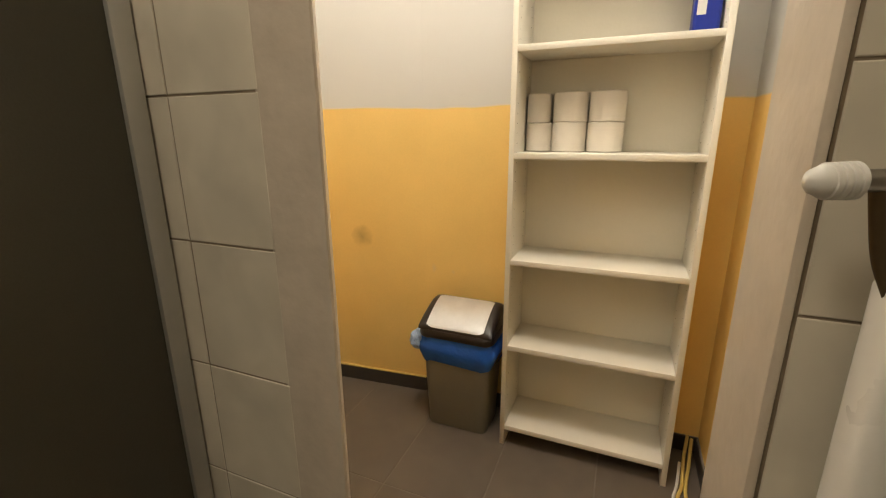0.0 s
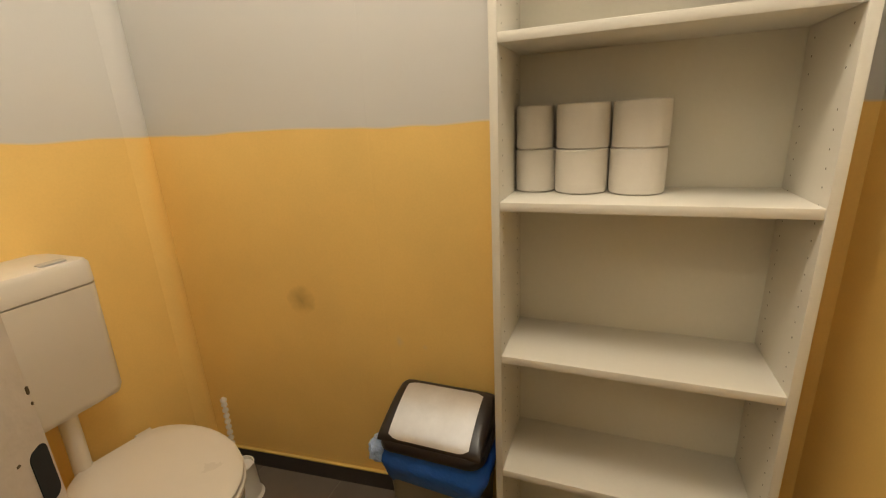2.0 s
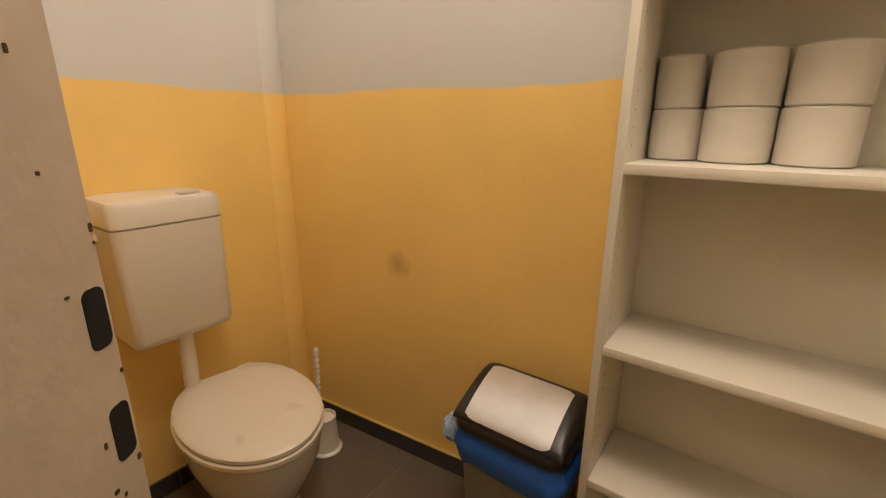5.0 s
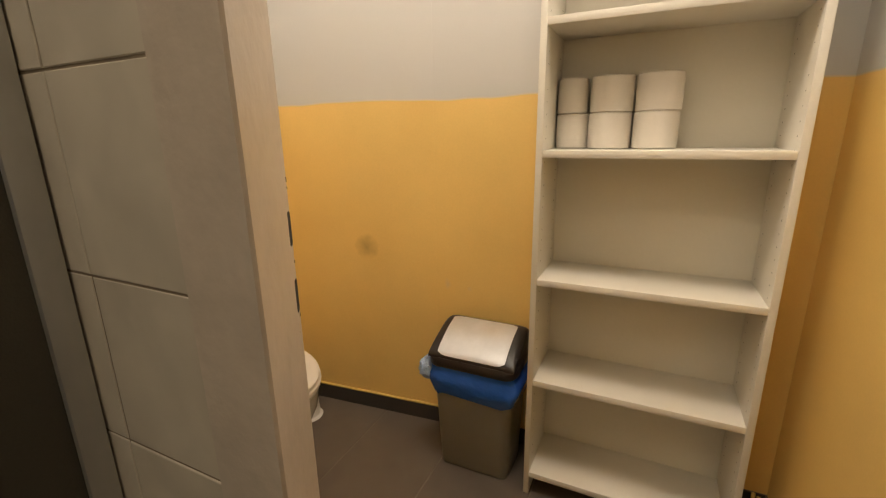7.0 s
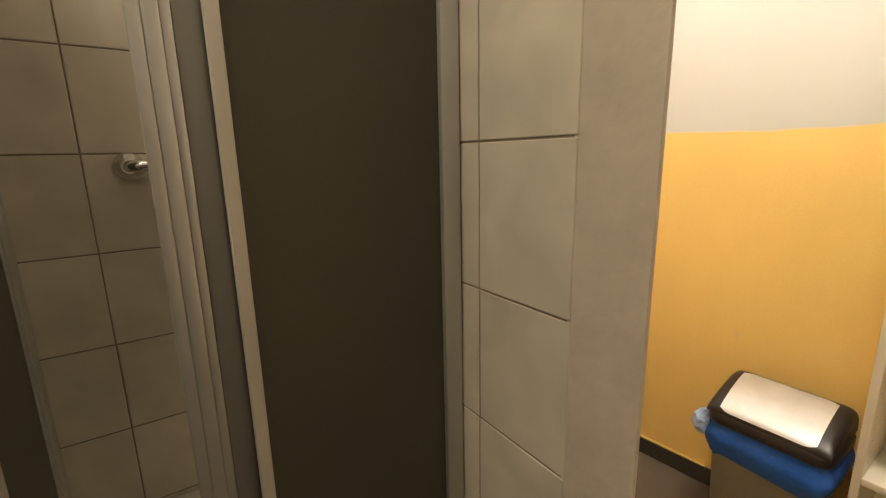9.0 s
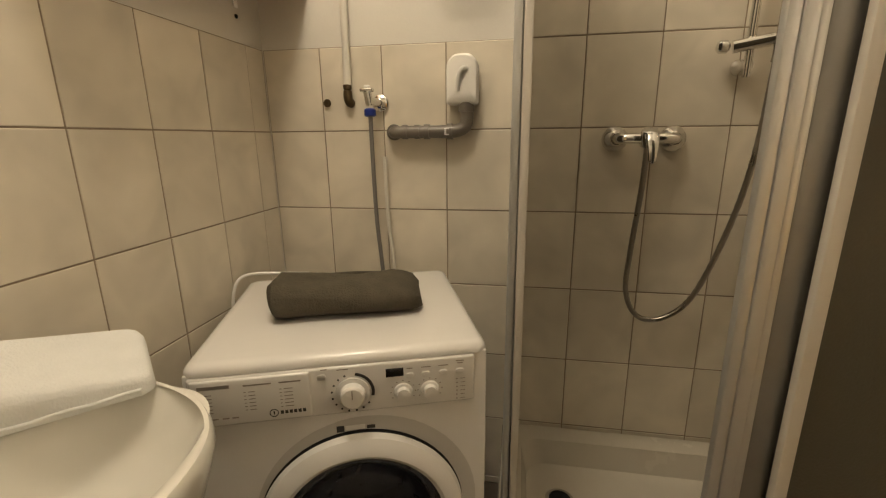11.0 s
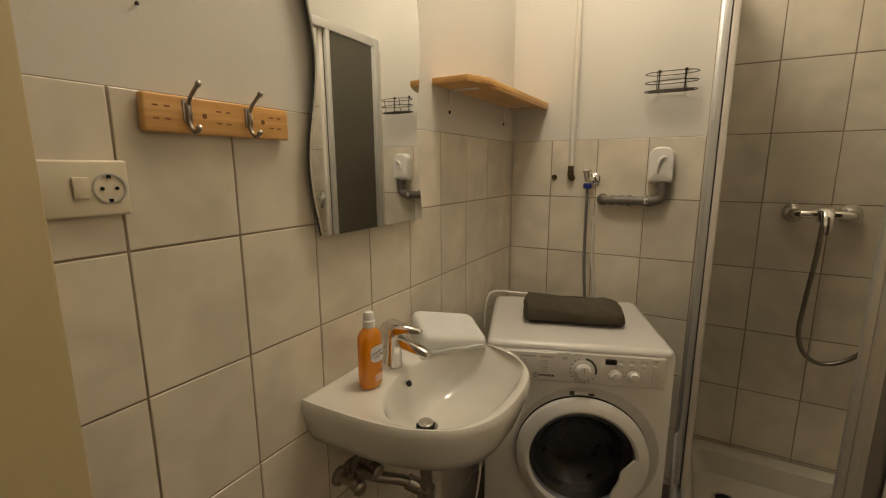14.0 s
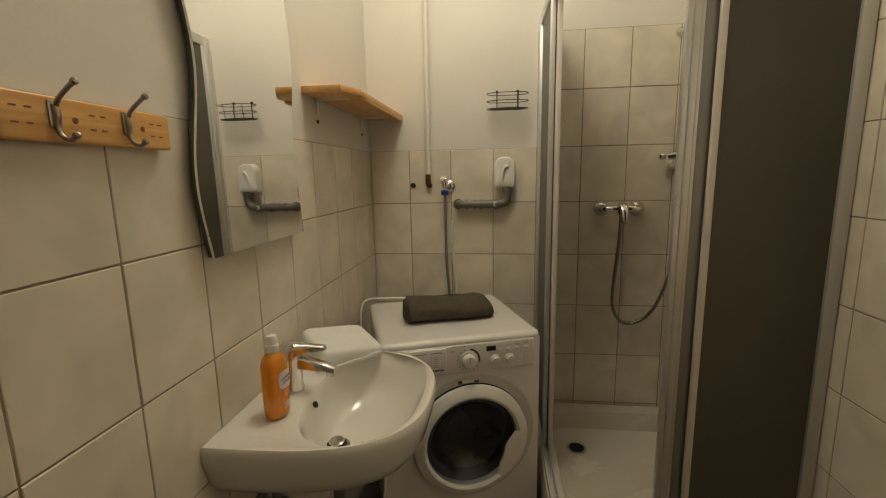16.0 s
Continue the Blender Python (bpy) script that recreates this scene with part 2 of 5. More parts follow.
MIRROR = material("mirror_silver", (0.90, 0.91, 0.90), 0.02, metal=1.0, vary=0.0, bump=0, rough_vary=0.0)
MIRROR_EDGE = material("mirror_edge", (0.08, 0.085, 0.08), 0.3)
LAMP_GLOW = material("opal_glass", (0.8, 0.76, 0.68), 0.4, bump=0)
LAMP_GLOW.node_tree.nodes["Principled BSDF"].inputs["Emission Color"].default_value = (1.0, 0.82, 0.6, 1)
LAMP_GLOW.node_tree.nodes["Principled BSDF"].inputs["Emission Strength"].default_value = 2.0


# ---- mesh helpers ----
PLACE = {}


def thing(name, at, label, category, group="", turn=0.0):
    """The Empty at a thing's base; turn: degrees about z."""
    ob = new(name)
    ob.empty_display_size = 0.05
    ob.matrix_basis = pose(*at, 0, 0, turn)
    PLACE[ob] = ob.matrix_basis.copy()
    return tagged(ob, label, category, group)


def part(name, bm, mat, parent=None, label="", m=None, smooth=40):
    """Links a bmesh, built in world places (or by m), as one mesh under its thing or part."""
    if m is not None:
        bm.transform(m)
    base = PLACE.get(parent, Matrix())
    bm.transform(base.inverted())
    bmesh.ops.recalc_face_normals(bm, faces=bm.faces)
    me = bpy.data.meshes.new(name)
    bm.to_mesh(me)
    bm.free()
    me.materials.append(mat)
    if smooth:
        for p in me.polygons:
            p.use_smooth = True
        me.set_sharp_from_angle(angle=radians(smooth))
    ob = new(name, me)
    if parent is not None:
        ob.parent = parent
        PLACE[ob] = base
    if label:
        tagged(ob, label)
    return ob


def structure(name, bm, mat, label, smooth=0):
    return tagged(part(name, bm, mat, smooth=smooth), label, kind="structure")


def box(lo, hi, bevel=0.0, seg=2, bm=None):
    own = bmesh.new()
    bmesh.ops.create_cube(own, size=1)
    for v in own.verts:
        v.co = Vector([(a + b) / 2 + (b - a) * c for a, b, c in zip(lo, hi, v.co)])
    if bevel:
        bmesh.ops.bevel(own, geom=own.edges[:], offset=bevel, segments=seg, profile=0.5, affect="EDGES", clamp_overlap=True)
    return merged(bm, own)


def merged(bm, own):
    if bm is None:
        return own
    me = bpy.data.meshes.new("tmp")
    own.to_mesh(me)
    own.free()
    bm.from_mesh(me)
    bpy.data.meshes.remove(me)
    return bm


def loft(rings, bm=None, caps=(True, True), closed=True):
    """Skin over rings of equally many points."""
    bm = bm or bmesh.new()
    vs = [[bm.verts.new(p) for p in r] for r in rings]
    n = len(rings[0])
    for a, b in zip(vs, vs[1:]):
        for i in range(n if closed else n - 1):
            bm.faces.new((a[i], a[(i + 1) % n], b[(i + 1) % n], b[i]))
    if caps[0]:
        bm.faces.new(vs[0][::-1])
    if caps[1]:
        bm.faces.new(vs[-1])
    return bm


def axis_frame(d):
    d = Vector(d).normalized()
    u = d.cross(Vector((0, 0, 1)) if abs(d.z) < 0.9 else Vector((1, 0, 0))).normalized()
    return u, d.cross(u).normalized()


def lathe(profile, base, axis=(0, 0, 1), n=28, bm=None, caps=(True, True)):
    """Turned shape: (radius, height along the axis) pairs."""
    u, v = axis_frame(axis)
    d = Vector(axis).normalized()
    rings = [[Vector(base) + d * h + (u * math.cos(a) + v * math.sin(a)) * max(r, 1e-4) for a in (2 * math.pi * i / n for i in range(n))] for r, h in profile]
    return loft(rings, bm, caps)


def rod(a, b, r, n=16, bm=None, r2=None):
    a, b = Vector(a), Vector(b)
    return lathe([(r, 0), (r if r2 is None else r2, (b - a).length)], a, b - a, n, bm)


def smooth_path(points, steps=6):
    p = [Vector(q) for q in points]
    p = [2 * p[0] - p[1]] + p + [2 * p[-1] - p[-2]]
    out = []
    for i in range(1, len(p) - 2):
        for s in range(steps):
            t = s / steps
            out.append(0.5 * (2 * p[i] + (p[i + 1] - p[i - 1]) * t + (2 * p[i - 1] - 5 * p[i] + 4 * p[i + 1] - p[i + 2]) * t * t + (3 * p[i] - p[i - 1] - 3 * p[i + 1] + p[i + 2]) * t ** 3))
    return out + [p[-2]]


def tube(points, r, n=10, bm=None, steps=6, ribs=0.0):
    """A round section swept along a smooth line."""
    line = smooth_path(points, steps) if steps else [Vector(q) for q in points]
    rings, u = [], None
    for i, q in enumerate(line):
        d = (line[min(i + 1, len(line) - 1)] - line[max(i - 1, 0)]).normalized()
        u = axis_frame(d)[0] if u is None else (u - d * u.dot(d)).normalized()
        v = d.cross(u)
        rr = r * (1 + (ribs if i % 2 else 0))
        rings.append([q + (u * math.cos(a) + v * math.sin(a)) * rr for a in (2 * math.pi * k / n for k in range(n))])
    return loft(rings, bm)


def prism(outline, z0, z1, bevel=0.0, seg=3, bm=None, m=None):
    """An outline in x and y raised from z0 to z1."""
    own = loft([[(x, y, z0) for x, y in outline], [(x, y, z1) for x, y in outline]])
    if bevel:
        rim = [e for e in own.edges if abs(e.verts[0].co.z - e.verts[1].co.z) < 1e-6]
        bmesh.ops.bevel(own, geom=rim, offset=bevel, segments=seg, profile=0.5, affect="EDGES", clamp_overlap=True)
    if m is not None:
        own.transform(m)
    return merged(bm, own)


def round_rect(w, h, r, n=6, cx=0.0, cy=0.0):
    out = []
    for sx, sy, a0 in ((1, 1, 0), (-1, 1, 90), (-1, -1, 180), (1, -1, 270)):
        for i in range(n + 1):
            a = radians(a0 + 90 * i / n)
            out.append((cx + sx * (w / 2 - r) + r * math.cos(a), cy + sy * (h / 2 - r) + r * math.sin(a)))
    return out


def writing(name, text, size, mat, parent, m, label=""):
    """Raised lettering as a mesh, in the built-in font; m places its centre, reading along x, upright in y."""
    cu = bpy.data.curves.new(name, "FONT")
    cu.body, cu.size, cu.align_x, cu.align_y, cu.extrude, cu.resolution_u = text, size, "CENTER", "CENTER", 0.0002, 2
    tmp = bpy.data.objects.new(name, cu)
    me = bpy.data.meshes.new_from_object(tmp)
    bpy.data.objects.remove(tmp)
    bm = bmesh.new()
    bm.from_mesh(me)
    bpy.data.meshes.remove(me)
    return part(name, bm, mat, parent, label, m, smooth=0)


# ---- structure ----
W, BACK, FRONT, TOP = 1.568, 0.0, -2.62, 2.95      # bathroom: width, end walls, ceiling
WC0, WC1, WCL, WCR = 1.74, 2.72, 0.03, -1.90       # toilet: front and back wall, its two side walls
FZ = 0.022                                         # the toilet floor lies a little higher
DL, DR, DTOP = -1.14, -1.72, 2.02                  # doorway between them

wall_left = structure("wall_left", box((-0.15, FRONT, 0), (-0.003, 0.15, TOP)), WHITE_WALL, "cream painted plaster wall above beige tiles")
wall_back = structure("wall_back", box((-0.003, 0.003, 0), (W + 0.003, 0.15, TOP)), WHITE_WALL, "cream painted plaster wall above beige tiles")
bm = box((W + 0.003, -0.995, 0), (1.68, 0.15, TOP))
box((W + 0.003, FRONT, 0), (WC0 - 0.003, DR, TOP), bm=bm)
box((W + 0.003, DR, DTOP), (WC0 - 0.003, -0.995, TOP), bm=bm)
wall_between = structure("wall_between", bm, WHITE_WALL, "plastered partition wall with a doorway between bathroom and toilet")
bm = box((-0.15, FRONT - 0.12, 0), (0.14, FRONT, TOP))
box((0.96, FRONT - 0.12, 0), (WC0, FRONT, TOP), bm=bm)
box((0.14, FRONT - 0.12, 2.06), (0.96, FRONT, TOP), bm=bm)
structure("wall_front", bm, WHITE_WALL, "cream painted wall with the bathroom's entrance")
bm = box((-0.3, -3.9, 0), (1.6, -3.8, TOP))
box((-0.3, -3.8, 0), (-0.2, FRONT - 0.12, TOP), bm=bm)
box((1.5, -3.8, 0), (1.6, FRONT - 0.12, TOP), bm=bm)
structure("wall_hall", bm, WHITE_WALL, "plain pale walls of the hall outside the bathroom")

structure("wall_toilet_back", box((WC1, WCR - 0.1, 0), (WC1 + 0.12, WCL + 0.1, TOP)), YELLOW, "wall painted yellow below and off-white above")
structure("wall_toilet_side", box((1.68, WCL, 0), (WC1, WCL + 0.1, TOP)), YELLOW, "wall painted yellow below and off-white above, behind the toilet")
structure("wall_toilet_right", box((WC0 - 0.003, WCR - 0.1, 0), (WC1, WCR, TOP)), YELLOW, "wall painted yellow below and off-white above")
bm = prism([(WC0 + 0.008, -0.990), (1.69, WCL), (1.68, WCL), (1.68, -0.990)], 0, TOP)
box((WC0 - 0.003, WCR, 0), (WC0, DR - 0.01, TOP), bm=bm)
box((WC0 - 0.003, DR - 0.01, DTOP + 0.02), (WC0, -0.985, TOP), bm=bm)
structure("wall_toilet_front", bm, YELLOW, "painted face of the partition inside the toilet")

structure("ceiling", box((-0.3, -3.9, TOP), (WC1 + 0.12, 0.2, TOP + 0.1)), CEILING, "white painted ceiling")
structure("floor_screed", box((1.70, WCR, -0.002), (WC1, WCL, FZ - 0.002)), FLOOR_GROUT, "grey joints of the raised toilet floor")
floor = structure("floor", box((-0.3, -3.9, -0.1), (WC1 + 0.12, 0.2, -0.002)), FLOOR_GROUT, "dark grey tiled floor with paler joints")


def door_frame(x0, x1, y0, y1, top):
    """Painted lining of the toilet's doorway; the strike side splays open towards the toilet."""
    f = thing("door_frame", (x0, (y0 + y1) / 2, 0), "chipped off-white painted steel door frame of the toilet doorway", "door frame")
    near, far = (x0 - 0.002, y0 + 0.001), (x1 + 0.010, y0 + 0.137)
    da = Vector((far[0] - near[0], far[1] - near[1]))
    deep = da.length
    da.normalize()
    step = [(near[0] + da.x * u + da.y * n, near[1] + da.y * u - da.x * n) for u, n in ((0.088, 0.003), (0.092, 0.0), (deep - 0.041, 0.003), (deep - 0.038, 0.0))]
    o = [(x0 - 0.012, y0 + 0.10), (x0 - 0.012, y0 - 0.004), (x0 - 0.008, y0 - 0.006), near, *step, far, (far[0], far[1] + 0.012), (x1 - 0.02, y0 + 0.144), (x0 + 0.003, y0 + 0.144), (x0 + 0.001, y0 + 0.10)]
    jamb = part("strike_jamb", prism(o, 0, top + 0.1), FRAME_PAINT, f, smooth=20)
    part("hinge_jamb", box((x0 - 0.006, y1 - 0.006, 0), (x1 + 0.006, y1 + 0.006, top), 0.003), FRAME_PAINT, f)
    part("head", box((x0 - 0.012, y1 - 0.006, top), (x1 + 0.006, y0 + 0.10, top + 0.1), 0.006), FRAME_PAINT, f)
    a, b = Vector((*near, 0)) + Vector((*da, 0)) * (deep - 0.1853), Vector((*far, 0))
    d = (b - a).normalized()
    out = Vector((d.y, -d.x, 0))
    def slot(u, z0, z1, wide):
        c = a + d * u
        m = Matrix.Translation((c.x, c.y, (z0 + z1) / 2)) @ Matrix((d, Vector((0, 0, 1)), out)).transposed().to_4x4()
        return prism(round_rect(wide, z1 - z0, 0.007), -0.004, 0.0008, m=m)
    for u, z0, z1 in STRIKES:
        part("strike_hole", slot(u, z0, z1, 0.021), DARK_HOLE, jamb, "dark strike opening in the jamb")
    for u, z, w, h in ((0.150, 1.262, 0.003, 0.006), (0.151, 1.186, 0.003, 0.003), (0.1835, 1.142, 0.003, 0.007), (0.1838, 1.13, 0.002, 0.003), (0.150, 1.098, 0.004, 0.002), (0.1835, 1.02, 0.003, 0.004), (0.152, 0.97, 0.003, 0.006), (0.152, 0.925, 0.005, 0.004), (0.160, 0.915, 0.003, 0.004), (0.182, 0.935, 0.004, 0.006)):
        c = a + d * u
        m = Matrix.Translation((c.x, c.y, z)) @ Matrix((d, Vector((0, 0, 1)), out)).transposed().to_4x4()
        part("paint_chip", prism(round_rect(w, h, 0.001, 3), -0.001, 0.0007, m=m), BRASS, jamb, "chip in the paint")
    return f


STRIKES = ((0.1715, 1.047, 1.097), (0.1715, 0.944, 0.995))
door_frame(W, WC0, DL, DR, DTOP)


def door_leaf():
    d = thing("bathroom_door", (0.17, -1.83, 0), "cream painted flush door standing open against the wall", "door")
    leaf = part("leaf", box((0.150, FRONT + 0.03, 0.01), (0.190, -1.834, 2.03), 0.004), DOOR_PAINT, d)
    part("lipping", box((0.176, FRONT + 0.03, 0.01), (0.1905, -1.820, 2.04), 0.003), DOOR_PAINT, d)
    bm = bmesh.new()
    for z in (1.275, 1.245, 1.0):
        box((0.160, -1.8345, z), (0.176, -1.8325, z + 0.02), bm=bm)
    part("latch", bm, STEEL, d, "worn latch plates in the door's edge")
    part("hinge", rod((0.186, FRONT + 0.03, 0.25), (0.186, FRONT + 0.03, 0.36), 0.008), STEEL, leaf)
    part("hinge", rod((0.186, FRONT + 0.03, 1.7), (0.186, FRONT + 0.03, 1.81), 0.008), STEEL, leaf)


door_leaf()


def ceiling_lamp(at):
    l = thing("ceiling_lamp", (at[0], at[1], TOP), "round opal glass ceiling lamp, switched on", "lamp", "ceiling lamps")
    part("base", lathe([(0.15, 0), (0.15, -0.02), (0.14, -0.025)], (at[0], at[1], TOP), n=32), WHITE_PLASTIC, l)
    part("shade", lathe([(0.138, -0.022), (0.132, -0.035), (0.10, -0.045), (0.05, -0.05), (0.001, -0.051)], (at[0], at[1], TOP), n=32), LAMP_GLOW, l)


ceiling_lamp(BATH_LAMP)
ceiling_lamp(WC_LAMP)


# ---- toilet room ----
def bookshelf():
    x0, x1, y0, y1 = 2.487, 2.715, -1.780, -1.184
    s = thing("bookshelf", (2.6, -1.49, 0), "tall narrow white open bookshelf with mostly empty shelves", "bookshelf")
    th = 0.018
    for a in (y1 - th, y0):
        side = part("side_panel", box((x0, a, FZ), (x1, a + th, 2.02), 0.0015), SHELF_WHITE, s)
        bm = bmesh.new()
        inner = a if a > -1.5 else a + th
        for z in [0.16 + 0.032 * k for k in range(56)]:
            if (z * 1000) % 3 < 2.2:
                for x in (x0 + 0.035, x1 - 0.04):
                    rod((x, inner - 0.0003, z), (x, inner + 0.0003, z), 0.0019, 8, bm)
        tagged(part("peg_holes", bm, PEG_HOLE, side, "row of small shelf-peg holes"), kind="stuff")
    part("back_panel", box((x1 - 0.004, y0 + th, 0.05), (x1, y1 - th, 2.01)), SHELF_BACK, s)
    for z in (0.108, 0.451, 0.784, 1.153, 1.484, 1.81):
        part("shelf_board", box((x0 + 0.002, y0 + th, z - 0.02), (x1 - 0.005, y1 - th, z), 0.0015), SHELF_WHITE, s)
    part("top_board", box((x0 + 0.002, y0 + th, 2.0), (x1 - 0.005, y1 - th, 2.02), 0.0015), SHELF_WHITE, s)


bookshelf()


def toilet_roll(at, r=0.0575, h=0.097):
    t = thing("toilet_roll", at, "white toilet paper roll standing on the shelf", "toilet roll", "toilet rolls on the shelf")
    x, y, z = at
    outer = [(0.021, 0.001), (r - 0.004, 0.0), (r, 0.003), (r + 0.0006, h * 0.5), (r, h - 0.003), (r - 0.004, h), (0.021, h - 0.001)]
    part("paper", lathe(outer + [(0.021, 0.001)], (x, y, z), n=36, caps=(False, False)), PAPER, t)
    part("core", lathe([(0.0208, 0.002), (0.0208, h - 0.002), (0.0195, h - 0.002), (0.0195, 0.002), (0.0208, 0.002)], (x, y, z), n=24, caps=(False, False)), CARD, t)
    return t


rx = 2.646
first = toilet_roll((rx, -1.3555, 1.154))
toilet_roll((rx + 0.016, -1.2515, 1.154), 0.0475)
toilet_roll((rx + 0.014, -1.2475, 1.2515), 0.0425)
for dx, y, z in ((-0.004, -1.473, 1.154), (0.004, -1.3565, 1.2515), (-0.003, -1.475, 1.2515)):
    copy_thing(first, pose(rx + dx, y, z, 0, 0, 40 * dx * 1000))


def blue_canister():
    x, y, z = 2.60, -1.720, 1.485
    c = thing("blue_container", (x, y, z), "dark blue plastic container with a pale label", "container")
    part("body", prism(round_rect(0.085, 0.07, 0.012, cx=x, cy=y), z, z + 0.21, 0.006), BLUE_PLASTIC, c)
    part("cap", rod((x, y, z + 0.21), (x, y, z + 0.235), 0.02), BLUE_PLASTIC, c)
    part("foot", prism(round_rect(0.092, 0.077, 0.012, cx=x, cy=y), z, z + 0.012, 0.003), BLUE_PLASTIC, c)
    part("label", box((x - 0.0434, y + 0.005, z + 0.05), (x - 0.0426, y + 0.028, z + 0.15)), LABEL_WHITE, c, "pale printed label")


blue_canister()


def swing_bin():
    cx, cy = 2.592, -0.992
    b = thing("swing_bin", (cx, cy, 0), "grey swing-lid waste bin with a blue liner hanging over its rim", "bin")
    sec = lambda w, d, z, r=0.03: [(cx + a, cy + c, z) for a, c in round_rect(d, w, r)]
    body = loft([sec(0.245, 0.165, FZ, 0.02), sec(0.255, 0.175, FZ + 0.008, 0.03), sec(0.285, 0.218, 0.40, 0.035), sec(0.288, 0.222, 0.43, 0.035)])
    part("body", body, BIN_GREY, b)
    rings = []
    for k in range(9):
        f = k / 8
        z = 0.315 + 0.125 * f
        bulge = 0.006 + 0.016 * math.sin(math.pi * min(1, f * 1.1))
        base = sec(0.272 + 0.022 * f + 2 * bulge, 0.202 + 0.022 * f + 1.4 * bulge, z, 0.045)
        rings.append([(x + 0.011 * noise.noise((x * 26, y * 26, z * 22)), y + 0.011 * noise.noise((x * 26 + 5, y * 26, z * 22)), zz + (0.030 * noise.noise((x * 13, y * 13, 3.0)) if k < 2 else 0)) for x, y, zz in base])
    part("liner", loft(rings, caps=(False, False)), BAG, b, "crumpled translucent blue bin liner")
    knot = bmesh.new()
    bmesh.ops.create_icosphere(knot, subdivisions=3, radius=0.040)
    for v in knot.verts:
        v.co *= 1 + 0.35 * noise.noise(v.co * 55)
        v.co = Vector((cx - 0.075 + v.co.x * 0.9, cy + 0.172 + v.co.y * 0.8, 0.398 + v.co.z))
    part("liner_knot", knot, BAG_PALE, b, "twisted pale end of the liner")
    part("collar", loft([sec(0.305, 0.235, 0.432, 0.04), sec(0.314, 0.243, 0.437, 0.045), sec(0.314, 0.243, 0.458, 0.045), sec(0.302, 0.233, 0.466, 0.045)]), BIN_BLACK, b, "black-brown rim of the lid")
    # hood with its peak towards the wall, and the swinging silver flap lying on it
    prof = [(-0.115, 0.464), (-0.113, 0.473), (-0.102, 0.486), (-0.075, 0.504), (-0.03, 0.527), (0.02, 0.545), (0.058, 0.549), (0.086, 0.538), (0.104, 0.512), (0.112, 0.464)]
    line = [(q.x, q.z) for q in smooth_path([(x, 0, z) for x, z in prof], 4)]
    rows = []
    for v in (-0.152, -0.148, -0.138, -0.12, 0.12, 0.138, 0.148, 0.152):
        low = {0.152: 0.75, 0.148: 0.88, 0.138: 0.965}.get(abs(v), 1.0)
        rows.append([(cx + x, cy + v, 0.464 + (z - 0.464) * low) for x, z in line])
    part("hood", loft(rows), BIN_BLACK, b, "black-brown domed lid", smooth=60)
    rows = []
    for k in range(17):
        v = -0.119 + 0.238 * k / 16
        pull = 0.07 * max(0, (abs(v) - 0.089) / 0.03) ** 2
        pts = [Vector((x, 0, z)) for x, z in line]
        n = len(pts) - 1
        row = []
        for q in range(13):
            f = (0.135 + pull) + (0.655 - pull * 0.5 - 0.135 - pull) * q / 12
            a = min(n - 1, int(f * n))
            c = pts[a].lerp(pts[a + 1], f * n - a)
            nr = Vector((-(pts[a + 1] - pts[a]).z, 0, (pts[a + 1] - pts[a]).x)).normalized()
            c = c + nr * 0.003
            row.append((cx + c.x, cy + v, c.z))
        rows.append(row)
    own = loft(rows, caps=(False, False), closed=False)
    part("flap", own, BIN_SILVER, b, "scuffed silver-grey swing flap", smooth=60)


swing_bin()


def toilet():
    t = thing("toilet", (2.19, -0.3, 0), "white floor-standing toilet with its lid closed", "toilet")
    turn = pose(2.200, -0.305, 0, 0, 0, -9) @ Matrix.Diagonal((1.06, 1.05, 1.0, 1.0))

    def oval(w, front, back, z, n=36, square=0.0):
        out = []
        for i in range(n):
            a = 2 * math.pi * i / n
            w, x, y = w * 1.0, math.cos(a) * w, math.sin(a)
            y = y * back if y > 0 else y * front
            if y > 0:
                x = math.copysign(abs(math.cos(a)) ** (1 - square) * w, math.cos(a)) if abs(math.cos(a)) > 1e-6 else 0
                y = min(y, back * 0.93)
            out.append((x, y, z))
        return out

    bowl = loft([oval(0.115, 0.17, 0.25, FZ), oval(0.112, 0.165, 0.25, FZ + 0.02), oval(0.10, 0.13, 0.25, 0.12), oval(0.136, 0.185, 0.25, 0.22), oval(0.166, 0.236, 0.25, 0.32), oval(0.172, 0.245, 0.25, 0.37), oval(0.175, 0.25, 0.25, 0.392), oval(0.165, 0.24, 0.24, 0.398)])
    part("bowl", bowl, CERAMIC, t, m=turn)
    neck = box((-0.09, 0.18, 0.14), (0.09, 0.325, 0.36), 0.03, 3)
    part("outlet_neck", neck, CERAMIC, t, m=turn)
    part("seat", loft([oval(0.172, 0.247, 0.225, 0.399, square=0.3), oval(0.180, 0.255, 0.228, 0.403, square=0.3), oval(0.181, 0.256, 0.228, 0.414, square=0.3), oval(0.176, 0.251, 0.225, 0.419, square=0.3)]), WC_PLASTIC, t, m=turn)
    part("lid", loft([oval(0.172, 0.248, 0.22, 0.421, square=0.3), oval(0.177, 0.253, 0.222, 0.424, square=0.3), oval(0.177, 0.253, 0.222, 0.434, square=0.3), oval(0.168, 0.244, 0.215, 0.442, square=0.3), oval(0.13, 0.20, 0.17, 0.4455, square=0.3), oval(0.08, 0.13, 0.11, 0.4475, square=0.3), oval(0.03, 0.05, 0.04, 0.4485, square=0.3), oval(0.002, 0.003, 0.003, 0.4487, square=0.3)]), WC_PLASTIC, t, m=turn)
    for sx in (-0.075, 0.075):
        part("hinge", rod((sx - 0.02, 0.222, 0.42), (sx + 0.02, 0.222, 0.42), 0.012), WC_PLASTIC, t, m=turn)


toilet()


